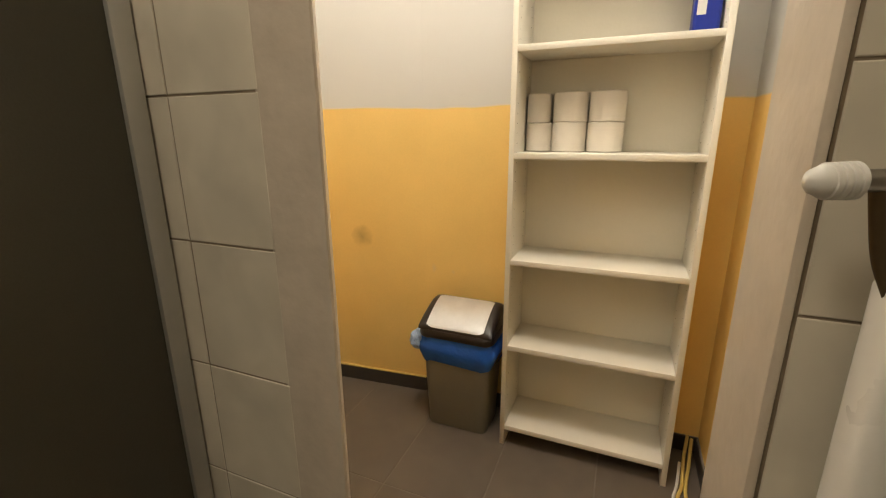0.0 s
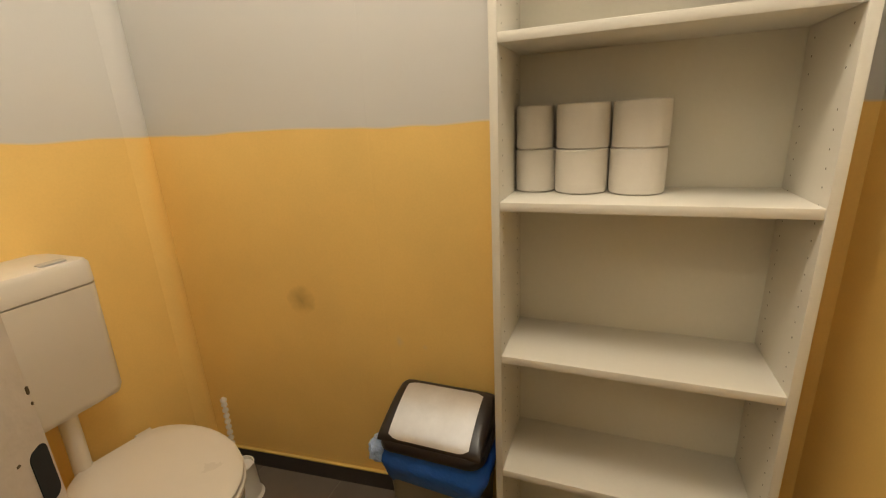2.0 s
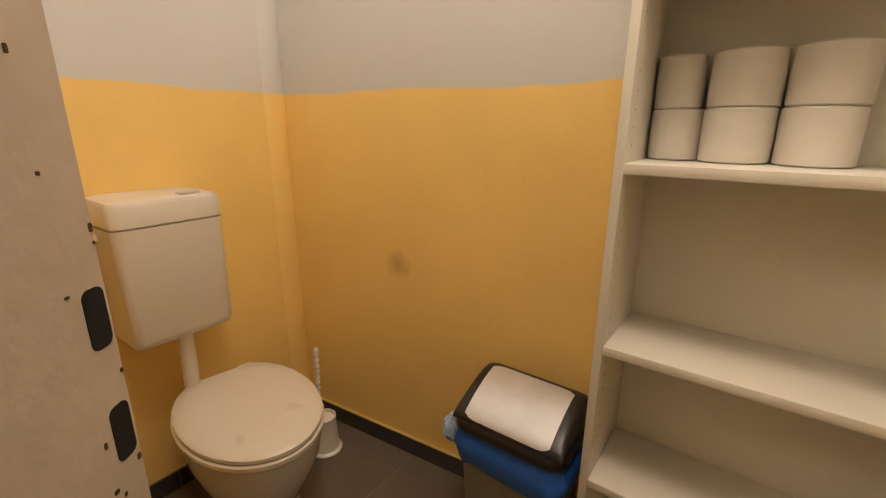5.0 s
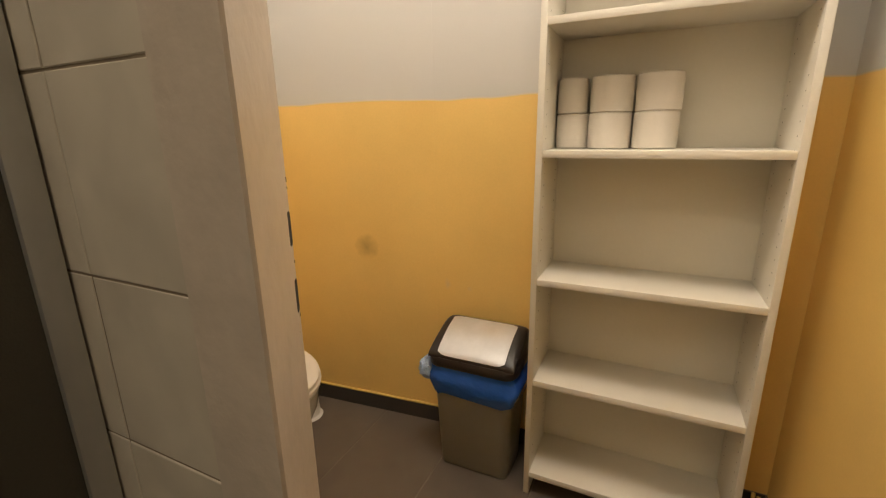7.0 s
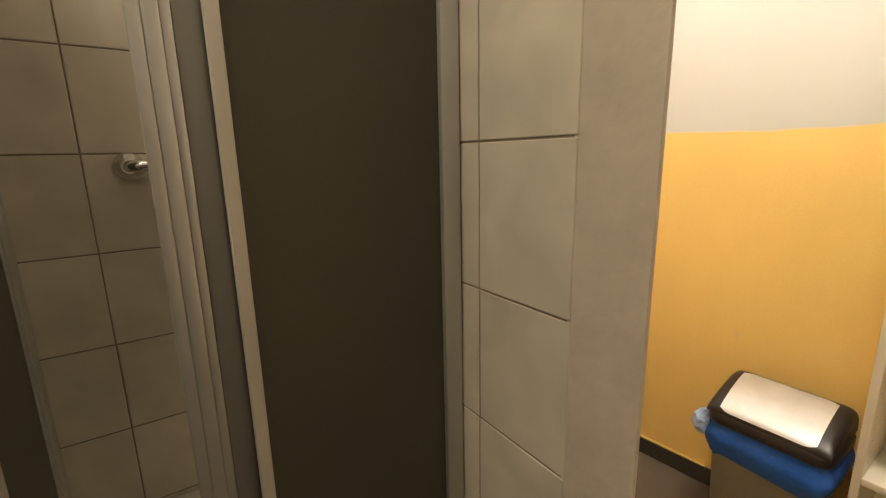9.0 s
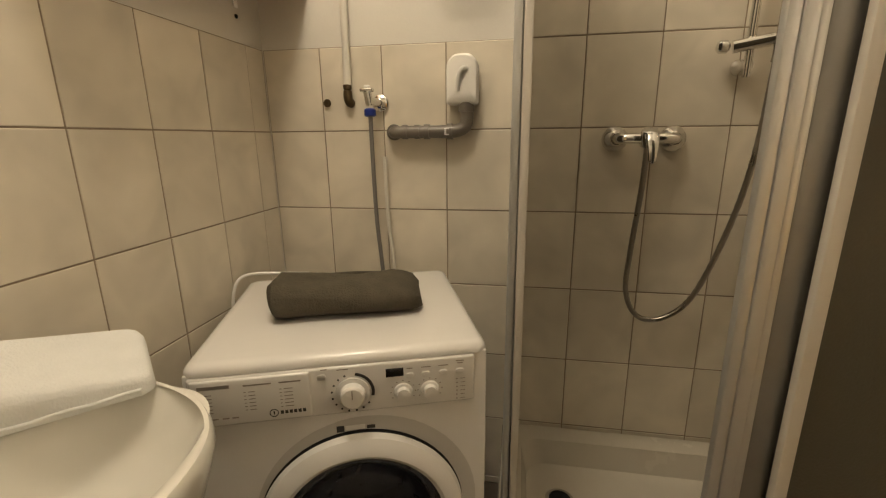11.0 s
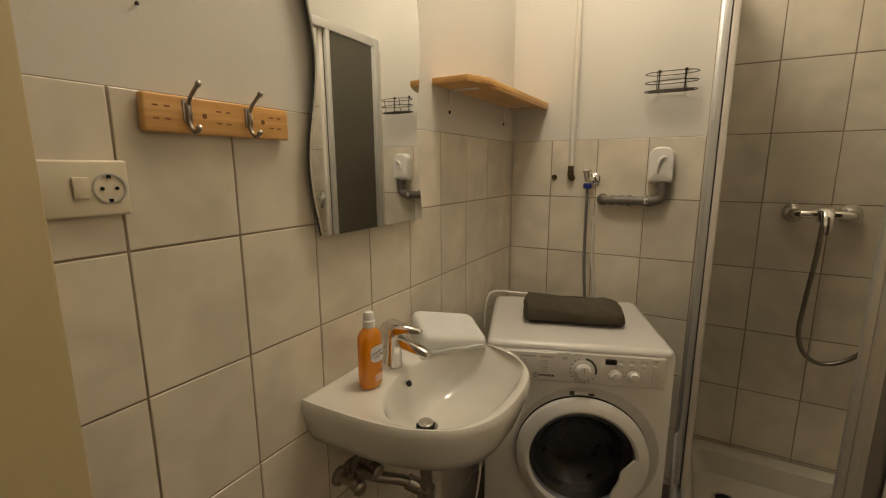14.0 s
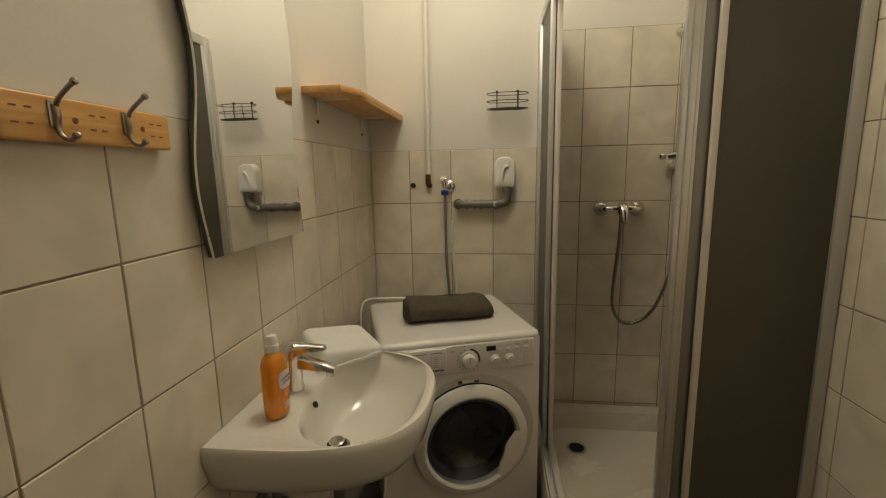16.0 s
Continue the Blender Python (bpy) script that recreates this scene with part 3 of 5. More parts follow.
def cistern():
    c = thing("cistern", (2.14, 0.03, 0.65), "white plastic low-level cistern hung on the yellow wall", "cistern")
    x0, x1, yf, yb = 1.995, 2.275, -0.165, 0.028
    sec = lambda ins, z, s=0.0: [(x, y, z) for x, y in round_rect(x1 - x0 - 2 * ins, yb - yf - ins, 0.03 - min(ins, 0.015), cx=(x0 + x1) / 2, cy=(yf + yb) / 2 + ins / 2 + s)]
    part("tank", loft([sec(0.03, 0.622, 0.012), sec(0.012, 0.634, 0.006), sec(0.006, 0.656), sec(0.002, 0.90), sec(0.0, 0.962)]), WC_PLASTIC, c)
    part("lid", loft([sec(0.003, 0.964), sec(-0.001, 0.968), sec(0.0, 1.018), sec(0.008, 1.03), sec(0.03, 1.034)]), WC_PLASTIC, c)
    part("button", prism(round_rect(0.06, 0.03, 0.008, cx=2.20, cy=-0.13), 1.030, 1.037, 0.002), MACHINE_GREY, c)
    part("flush_collar", rod((2.148, -0.085, 0.64), (2.148, -0.085, 0.605), 0.03, 20, r2=0.024), WC_PLASTIC, c)
    part("flush_pipe", tube([(2.148, -0.085, 0.62), (2.148, -0.083, 0.52), (2.148, -0.075, 0.40), (2.15, -0.055, 0.30)], 0.022, 16), WC_PLASTIC, c)


cistern()


def water_supply():
    s = thing("water_valve", (1.823, 0.0, 0.9), "chrome angle valve with a curved supply pipe to the cistern", "valve")
    part("rosette", lathe([(0.034, 0), (0.033, 0.006), (0.024, 0.018), (0.013, 0.022)], (1.822, 0.03, 0.902), (0, -1, 0)), STEEL, s)
    part("valve_body", rod((1.822, 0.012, 0.902), (1.822, -0.045, 0.900), 0.011), CHROME, s)
    part("knob", lathe([(0.013, 0), (0.019, 0.004), (0.019, 0.018), (0.012, 0.024)], (1.822, -0.036, 0.901), (0, -1, -0.1), n=12), STEEL, s)
    part("supply_pipe", tube([(1.822, -0.022, 0.895), (1.826, -0.024, 0.862), (1.845, -0.026, 0.836), (1.868, -0.028, 0.85), (1.874, -0.03, 0.89), (1.895, -0.032, 0.914), (1.94, -0.034, 0.921), (1.985, -0.036, 0.928)], 0.0055, 10), STEEL, s)
    part("nut", rod((1.968, -0.0355, 0.925), (1.990, -0.036, 0.929), 0.011, 6), STEEL, s)
    part("inlet", rod((1.985, -0.036, 0.928), (2.002, -0.036, 0.930), 0.014), WC_PLASTIC, s)


water_supply()


def toilet_brush():
    x, y = 2.517, -0.224
    b = thing("toilet_brush", (x, y, FZ), "white toilet brush with a beaded handle in its pot", "toilet brush")
    part("pot", lathe([(0.058, 0), (0.06, 0.004), (0.05, 0.012), (0.047, 0.05), (0.042, 0.14), (0.044, 0.143), (0.040, 0.143), (0.040, 0.13)], (x, y, FZ), n=32), WHITE_PLASTIC, b)
    prof = [(0.006, 0.10), (0.005, 0.26), (0.006, 0.28)]
    for k in range(8):
        z = 0.285 + 0.023 * k
        prof += [(0.0045, z - 0.012), (0.0098, z - 0.006), (0.0098, z + 0.001), (0.0045, z + 0.008)]
    prof += [(0.0105, 0.458), (0.0105, 0.464), (0.004, 0.472)]
    part("handle", lathe(prof, (x - 0.006, y + 0.020, -0.020), (-0.005, -0.030, 1), n=14), WHITE_PLASTIC, b)
    part("collar", lathe([(0.012, 0), (0.015, 0.004), (0.012, 0.010)], (x - 0.007, y + 0.016, 0.175), n=14), WHITE_PLASTIC, b)
    bm = bmesh.new()
    for k in range(70):
        a, r = 2.4 * k, 0.034 * math.sqrt((k + 1) / 70)
        rod((x, y + 0.005, 0.05 + 0.001 * k), (x + r * math.cos(a), y + 0.005 + r * math.sin(a), 0.125 + 0.01 * math.sin(k)), 0.0015, 5, bm)
    part("bristles", bm, WHITE_PLASTIC, b)


toilet_brush()

# the far wall runs slightly askew towards this corner
SKEW = [(WC1 - 0.0005 - 0.0765 * k / 8, -0.76 + 0.79 * k / 8) for k in range(9)]
structure("corner_boxing", prism(SKEW + [(WC1 + 0.02, WCL), (WC1 + 0.02, -0.76)], 0, TOP), YELLOW, "plastered facing of the toilet's far wall, painted yellow and white", smooth=40)
low = [(x - 0.010, y) for x, y in SKEW]
structure("baseboard", prism(low + [(WC1 + 0.01, WCL), (WC1 + 0.01, -0.76)], 0, FZ + 0.069, 0.002), SKIRT_TILE, "dark tiled skirting along the askew far wall", smooth=30)
bead = [(x - 0.0112, y) for x, y in SKEW]
structure("trim", prism(bead + [(WC1, WCL), (WC1, -0.76)], FZ + 0.0692, FZ + 0.074, 0.0015), CABLE_YELLOW, "pale yellow paint bead along the top of the skirting", smooth=30)
riser = thing("riser_pipe", (2.60, WCL, 0), "shallow plastered-over riser pipe painted like the wall", "pipe")
bump = [(2.604 + 0.042 * math.cos(math.pi * k / 20), WCL - 0.006 * (1 - math.cos(2 * math.pi * k / 20))) for k in range(21)]
part("pipe", prism(bump + [(2.562, WCL + 0.01), (2.646, WCL + 0.01)], 0, TOP), YELLOW, riser, smooth=60)

cable = thing("power_cable", (2.45, -1.84, FZ), "yellowish cable bundle lying beside the bookshelf", "cable")
part("strand", tube([(2.70, -1.86, 0.10), (2.62, -1.845, 0.05), (2.50, -1.83, 0.034), (2.44, -1.812, 0.030), (2.40, -1.822, 0.029)], 0.006, 8), CABLE_YELLOW, cable)
part("strand", tube([(2.70, -1.875, 0.09), (2.60, -1.86, 0.045), (2.50, -1.842, 0.032), (2.42, -1.838, 0.030)], 0.006, 8), CABLE_YELLOW, cable)
part("strand", tube([(2.60, -1.83, 0.05), (2.50, -1.815, 0.03), (2.44, -1.80, 0.030), (2.39, -1.80, 0.029)], 0.005, 8), LABEL_WHITE, cable)


# ---- shower ----
TR = 0.27   # rim of the tray
SX, SY = 0.815, -0.762


def shower_tray():
    t = thing("shower_tray", (1.19, -0.38, 0), "raised white square shower tray with a round drain", "shower tray")
    x0, x1, y0, y1 = SX - 0.03, W - 0.003, SY - 0.02, -0.003
    cx, cy = (x0 + x1) / 2, (y0 + y1) / 2
    ring = lambda ins, z, r: [(x, y, z) for x, y in round_rect(x1 - x0 - 2 * ins, y1 - y0 - 2 * ins, r, cx=cx, cy=cy)]
    bowl = loft([ring(0, 0.0, 0.012), ring(0, TR - 0.008, 0.012), ring(0.004, TR, 0.012), ring(0.055, TR, 0.05), ring(0.066, TR - 0.006, 0.055), ring(0.085, TR - 0.085, 0.07), ring(0.115, TR - 0.105, 0.08), ring(0.30, TR - 0.112, 0.06)])
    part("basin", bowl, TRAY, t)
    part("drain_ring", lathe([(0.045, 0.0), (0.045, 0.004), (0.036, 0.005), (0.034, 0.001)], (0.972, -0.215, TR - 0.110), n=28, caps=(True, True)), CHROME, t)
    part("drain_hole", lathe([(0.033, 0.0), (0.033, 0.0035)], (0.972, -0.215, TR - 0.107), n=24), DARK_HOLE, t, "dark open drain")


shower_tray()


def shower_enclosure():
    s = thing("shower_enclosure", (SX, SY, TR), "corner shower enclosure with smoked sliding panels in aluminium frames, half open", "shower")
    z0, z1 = TR + 0.001, 2.085
    pz0, pz1 = TR + 0.03, 2.045
    # side towards the washing machine (plane x = SX), and front (plane y = SY)
    part("wall_profile", box((SX - 0.022, -0.040, z0), (SX + 0.022, -0.003, z1), 0.003), ALUMINIUM, s)
    part("wall_profile", box((W - 0.040, SY - 0.022, z0), (W - 0.003, SY + 0.022, z1), 0.003), ALUMINIUM, s)
    for zz, h in ((z1 - 0.042, 0.042), (z0, 0.026)):
        bm = box((SX - 0.020, SY - 0.018, zz), (SX + 0.020, -0.040, zz + h), 0.003)
        if h < 0.04:
            bm = box((SX - 0.022, SY - 0.02, zz), (SX - 0.006, -0.04, zz + h), 0.002)
            box((SX + 0.004, SY + 0.004, zz), (SX + 0.020, -0.04, zz + h), 0.002, bm=bm)
            box((SX - 0.006, SY, zz), (SX + 0.004, -0.04, zz + 0.010), bm=bm)
        part("rail", bm, ALUMINIUM, s)
        bm = box((SX + 0.020, SY - 0.020, zz), (W - 0.04, SY + 0.020, zz + h), 0.003)
        part("rail", bm, ALUMINIUM, s)
    # side: fixed panel and sliding panel pushed back to the wall
    def side_panel(x, ya, yb, white):
        p = part("panel", box((x - 0.002, ya, pz0), (x + 0.002, yb, pz1)), SMOKED, s, "smoked dark acrylic panel")
        part("stile", box((x - 0.009, ya - 0.024, pz0 - 0.004), (x + 0.009, ya, pz1), 0.002), ALU_WHITE if white else ALUMINIUM, p)
        part("stile", box((x - 0.008, yb, pz0 - 0.004), (x + 0.008, yb + 0.012, pz1), 0.002), ALUMINIUM, p)
    side_panel(SX - 0.010, -0.375, -0.056, False)
    side_panel(SX + 0.011, -0.40, -0.075, True)
    # front: sliding panel pushed towards the tiled wall over the fixed one
    p = part("panel", box((1.212, SY - 0.012, pz0), (W - 0.040, SY - 0.008, pz1)), SMOKED, s, "smoked dark acrylic panel")
    part("stile", box((1.194, SY - 0.018, pz0 - 0.004), (1.212, SY - 0.002, pz1), 0.002), ALU_WHITE, p, "white edge profile")
    p = part("panel", box((1.17, SY + 0.007, pz0), (W - 0.09, SY + 0.011, pz1)), SMOKED, s, "smoked dark acrylic panel")
    for xa, xb, ya in ((1.116, 1.132, 0.001), (1.132, 1.150, -0.002), (1.150, 1.162, 0.001)):
        part("stile", box((xa, SY + ya, pz0 - 0.004), (xb, SY + 0.018, pz1), 0.002), ALUMINIUM, p, "satin aluminium profile")
    part("sealing_strip", box((1.162, SY + 0.004, pz0 - 0.004), (1.200, SY + 0.014, pz1), 0.002), ALU_DARK, p, "grey sealing strip")


shower_enclosure()


def shower_mixer():
    y = -0.003
    m = thing("shower_mixer", (1.165, y, 1.247), "chrome shower mixer tap on the tiles with hanging hose", "tap")
    for x in (1.085, 1.241):
        part("rosette", lathe([(0.036, 0), (0.036, 0.006), (0.032, 0.018), (0.020, 0.026), (0.016, 0.034)], (x, y, 1.247), (0, -1, 0), n=36), CHROME, m)
    for side in (-1, 1):
        part("union", tube([(1.163 + side * 0.078, y - 0.028, 1.247), (1.163 + side * 0.072, y - 0.050, 1.248), (1.163 + side * 0.048, y - 0.060, 1.249), (1.163 + side * 0.018, y - 0.062, 1.249)], 0.0145, 16), CHROME, m)
    part("body", lathe([(0.008, -0.028), (0.022, -0.022), (0.026, -0.008), (0.026, 0.008), (0.022, 0.020), (0.012, 0.026)], (1.163, y - 0.064, 1.250), (0, -0.35, 1), n=28), CHROME, m)
    oval = [(math.cos(k * math.pi / 8), math.sin(k * math.pi / 8)) for k in range(16)]
    lever = [(0.006, 0.004, 0.052, 1.281), (0.017, 0.010, 0.062, 1.276), (0.021, 0.013, 0.078, 1.262), (0.018, 0.010, 0.094, 1.238), (0.014, 0.007, 0.104, 1.212), (0.011, 0.005, 0.108, 1.190), (0.004, 0.002, 0.108, 1.183)]
    part("lever", loft([[(1.165 + w * c, y - d - h * q, z) for c, q in oval] for w, h, d, z in lever]), CHROME, m, smooth=60)
    part("hose", tube([(1.163, y - 0.055, 1.225), (1.158, y - 0.058, 1.10), (1.146, y - 0.055, 0.93), (1.145, y - 0.05, 0.80), (1.185, y - 0.05, 0.722), (1.255, y - 0.055, 0.722), (1.33, y - 0.06, 0.80), (1.392, y - 0.07, 1.0), (1.424, y - 0.08, 1.2), (1.435, y - 0.085, 1.44)], 0.0075, 10, steps=14, ribs=0.10), STEEL, m)


shower_mixer()


def shower_bar():
    x, y = 1.387, -0.003
    b = thing("shower_rail", (x, y, 1.44), "chrome shower rail with a sliding holder and hand shower", "shower rail")
    part("bar", rod((x, y - 0.05, 1.40), (x, y - 0.05, 2.02), 0.010), CHROME, b)
    for z in (1.43, 1.995):
        part("bracket", lathe([(0.022, 0), (0.020, 0.01), (0.013, 0.02), (0.013, 0.055)], (x, y, z), (0, -1, 0)), CHROME, b)
    h = part("holder", rod((x - 0.042, y - 0.052, 1.474), (x + 0.052, y - 0.075, 1.487), 0.016), CHROME, b)
    part("knob", lathe([(0.010, 0), (0.016, 0.006), (0.016, 0.022), (0.010, 0.028)], (x - 0.05, y - 0.05, 1.475), (-1, 0, 0)), CHROME, h)
    s = part("hand_shower", tube([(1.435, y - 0.085, 1.43), (1.437, y - 0.088, 1.52), (1.437, y - 0.095, 1.64), (1.437, y - 0.115, 1.70)], 0.012, 12), CHROME, b)
    part("spray_head", lathe([(0.012, 0.0), (0.035, 0.012), (0.038, 0.03), (0.034, 0.034)], (1.437, y - 0.110, 1.705), (0, -0.75, -0.55)), CHROME, s)


shower_bar()


# ---- washing machine ----
def washing_machine():
    cx, cy, turn = 0.4025, -0.412, 19.6
    w = thing("washing_machine", (cx, cy, 0), "white front-loading washing machine standing askew in the corner", "washing machine", turn=turn)
    m = pose(cx, cy, 0, 0, 0, turn)
    hw, f, bk = 0.292, -0.262, 0.262
    shell = box((-hw, f + 0.003, 0.012), (hw, bk, 0.835), 0.008)
    shell.faces.ensure_lookup_table()
    front = max((q for q in shell.faces if q.normal.y < -0.99), key=lambda q: q.calc_area())
    outer_edges = list(front.edges)
    bmesh.ops.delete(shell, geom=[front], context="FACES_ONLY")
    hole = [shell.verts.new((0.025 + 0.188 * math.cos(a), f + 0.003, 0.468 + 0.188 * math.sin(a))) for a in (2 * math.pi * k / 48 for k in range(48))]
    hole_edges = [shell.edges.new((hole[k], hole[(k + 1) % 48])) for k in range(48)]
    bmesh.ops.bridge_loops(shell, edges=outer_edges + hole_edges)
    part("cabinet", shell, MACHINE, w, "white enamelled cabinet", m=m)
    for x in (-0.25, 0.25):
        for y in (-0.2, 0.2):
            part("foot", rod((x, y, 0), (x, y, 0.014), 0.02), RUBBER, w, m=m)
    own = loft([[(x, y, z) for x, y in round_rect(2 * hw - 2 * i, bk - f - 2 * i, 0.026 - i * 0.6, 8)] for i, z in ((0.0, 0.831), (0.0, 0.838), (0.002, 0.843), (0.007, 0.849), (0.015, 0.8525), (0.024, 0.853))])
    part("top", own, MACHINE, w, m=m)
    # fascia with its drawer
    mf = pose(cx, cy, 0.026, 0, 0, turn)
    fas = part("fascia", box((-hw + 0.010, f - 0.004, 0.700), (hw - 0.028, f + 0.02, 0.804), 0.006, 3), MACHINE, w, m=mf)
    part("drawer", box((-hw + 0.016, f - 0.008, 0.705), (-0.062, f, 0.800), 0.005, 3), MACHINE, fas, "detergent drawer front", m=mf)
    y = f - 0.0045
    dial = part("program_dial", lathe([(0.033, 0), (0.033, 0.004), (0.025, 0.006), (0.024, 0.02), (0.020, 0.024), (0.001, 0.025)], (0.017, y, 0.746), (0, -1, 0), n=32), MACHINE, fas, m=mf)
    part("dial_mark", box((0.016, y - 0.0262, 0.746), (0.018, y - 0.0245, 0.765)), PRINT_GREY, dial, m=mf)
    bm = bmesh.new()
    for k in range(15):
        a = radians(110 + 21 * k)
        if k < 11:
            rod((0.017 + 0.040 * math.cos(a), y, 0.746 + 0.040 * math.sin(a)), (0.017 + 0.040 * math.cos(a), y - 0.0006, 0.746 + 0.040 * math.sin(a)), 0.0022, 8, bm)
    tagged(part("dial_dots", bm, PRINT, fas, "printed programme dots", m=mf), kind="stuff")
    arc = bmesh.new()
    pts = [(radians(a)) for a in range(-15, 84, 6)]
    loft([[(0.017 + r * math.cos(a), yy, 0.746 + r * math.sin(a)) for r, yy in ((0.037, y), (0.043, y), (0.043, y - 0.0007), (0.037, y - 0.0007))] for a in pts], arc)
    part("dial_arc", arc, PRINT, fas, m=mf)
    part("display", box((0.083, y - 0.0012, 0.772), (0.118, y + 0.001, 0.790), 0.0005), BLACK_GLOSS, fas, "dark display window", m=mf)
    for x, z in ((0.116, 0.737), (0.170, 0.737)):
        k = part("small_knob", lathe([(0.019, 0), (0.018, 0.004), (0.014, 0.006), (0.013, 0.016), (0.001, 0.018)], (x, y, z), (0, -1, 0)), MACHINE, fas, m=mf)
        bm = bmesh.new()
        for j in range(9):
            a = radians(-30 + 30 * j)
            box((x + 0.0245 * math.cos(a) - 0.0016, y - 0.0006, z + 0.0245 * math.sin(a) - 0.0008), (x + 0.0245 * math.cos(a) + 0.0016, y, z + 0.0245 * math.sin(a) + 0.0008), bm=bm)
        part("knob_ticks", bm, PRINT_GREY, k, m=mf)
    for x in (0.130, 0.163, 0.198, 0.232, -0.040):
        part("button", prism(round_rect(0.016, 0.011, 0.004), 0, 0.003, 0.001, m=pose(x, y, 0.772 if x > 0 else 0.786, 90)), MACHINE_GREY if x < 0 else MACHINE, fas, m=mf)
    bm = bmesh.new()
    for x, z, ln in ((0.130, 0.786, 0.012), (0.163, 0.786, 0.02), (0.198, 0.786, 0.02), (0.232, 0.788, 0.012), (0.232, 0.793, 0.016), (-0.035, 0.800, 0.012), (0.0, 0.797, 0.022)):
        box((x - ln / 2, y - 0.0004, z), (x + ln / 2, y, z + 0.002), bm=bm)
    for k in range(6):
        rod((0.226, y, 0.754 - 0.009 * k), (0.226, y - 0.0006, 0.754 - 0.009 * k), 0.0016, 6, bm)
        box((0.233, y - 0.0004, 0.7535 - 0.009 * k), (0.243, y, 0.7545 - 0.009 * k), bm=bm)
    tagged(part("panel_print", bm, PRINT_GREY, fas, "fine unreadable panel printing", m=mf), kind="stuff")
    yd = f - 0.0085
    bm = bmesh.new()
    box((-0.262, yd, 0.783), (-0.206, yd + 0.001, 0.790), bm=bm)
    for k in range(6):
        for x, ln in ((-0.262, 0.004), (-0.253, 0.014), (-0.182, 0.004), (-0.174, 0.012), (-0.118, 0.004), (-0.110, 0.016)):
            box((x, yd, 0.771 - 0.0075 * k), (x + ln, yd + 0.001, 0.7726 - 0.0075 * k), bm=bm)
    for x, ln in ((-0.182, 0.05), (-0.118, 0.04)):
        box((x, yd, 0.784), (x + ln, yd + 0.001, 0.787), bm=bm)
    for x, ln in ((-0.262, 0.03), (-0.225, 0.012), (-0.208, 0.012)):
        box((x, yd, 0.719), (x + ln, yd + 0.001, 0.722), bm=bm)
    tagged(part("drawer_print", bm, PRINT_GREY, fas, "programme table printed in fine dark bars", m=mf), kind="stuff")
    mark = lathe([(0.0085, 0), (0.0085, 0.0008), (0.0068, 0.0008), (0.0068, 0)], (-0.132, yd + 0.0006, 0.722), (0, -1, 0), n=20)
    box((-0.1332, yd, 0.7185), (-0.1308, yd + 0.001, 0.7255), bm=mark)
    for k in range(6):
        box((-0.120 + 0.0082 * k, yd, 0.7185), (-0.1142 + 0.0082 * k, yd + 0.001, 0.7255), bm=mark)
    part("maker_mark", mark, PRINT, fas, "dark round mark and bar", m=mf)
    # porthole door
    dx, dz = 0.025, 0.468
    o = (dx, f + 0.008, dz)
    part("door_recess", lathe([(0.232, 0.0), (0.232, 0.0055), (0.226, 0.0062), (0.19, 0.0058)], (dx + 0.012, f + 0.008, dz + 0.012), (0, -1, 0), n=56, caps=(False, False)), MACHINE_GREY, w, "grey ring round the porthole", m=m)
    part("door_seam", lathe([(0.2145, 0.0), (0.2145, 0.0068), (0.205, 0.0068)], o, (0, -1, 0), n=56, caps=(False, False)), DARK_HOLE, w, "dark gap round the door", m=m)
    ring = []
    outer = 0.213
    for rad, dep in ((outer - 0.006, 0.006), (outer, 0.016), (outer - 0.004, 0.030), (outer - 0.022, 0.042), (0.177, 0.044), (0.168, 0.038), (0.166, 0.010)):
        row = []
        for i in range(72):
            a = 2 * math.pi * i / 72
            r = rad
            row.append((dx + r * math.cos(a), f + 0.008 - dep, dz + r * math.sin(a)))
        ring.append(row)
    door = part("door", loft(ring, caps=(False, False)), MACHINE, w, "white porthole door ring", m=m)
    glass = part("door_glass", lathe([(0.167, 0.034), (0.155, 0.033), (0.143, 0.022), (0.128, 0.000), (0.105, -0.024), (0.06, -0.038), (0.001, -0.042), (0.001, -0.046), (0.06, -0.042), (0.108, -0.027), (0.132, -0.002), (0.147, 0.019), (0.157, 0.029), (0.167, 0.030)], o, (0, -1, 0), n=48, caps=(False, False)), PORTHOLE, door, "bowl-shaped porthole glass", m=m)
    glass.visible_shadow = False
    part("gasket", lathe([(0.168, 0.028), (0.172, 0.006), (0.178, -0.010), (0.160, -0.020), (0.158, -0.050), (0.186, -0.060)], o, (0, -1, 0), n=48, caps=(False, False)), RUBBER, w, "grey rubber door gasket", m=m)
    drum = part("drum", lathe([(0.186, -0.058), (0.205, -0.066), (0.208, -0.24), (0.195, -0.262), (0.10, -0.275), (0.001, -0.27)], o, (0, -1, 0), n=40, caps=(False, False)), DRUM, w, "steel drum behind the glass", m=m)
    for turn_deg in (80, 200, 320):
        q = radians(turn_deg)
        c, d = math.cos(q), math.sin(q)
        fin = [[(dx + c * r - d * v, f + 0.008 + dep, dz + d * r + c * v) for r, v in ((0.207, -0.026), (0.165, -0.007), (0.165, 0.007), (0.207, 0.026))] for dep in (0.075, 0.235)]
        part("lifter", loft(fin), DRUM, drum, m=m)
    star = bmesh.new()
    for k in range(6):
        q = radians(60 * k + 15)
        rod((dx + 0.02 * math.cos(q), f + 0.272, dz + 0.02 * math.sin(q)), (dx + 0.11 * math.cos(q), f + 0.268, dz + 0.11 * math.sin(q)), 0.007, 8, star)
    part("drum_star", star, CHROME, drum, "pressed star in the drum's back", m=m)
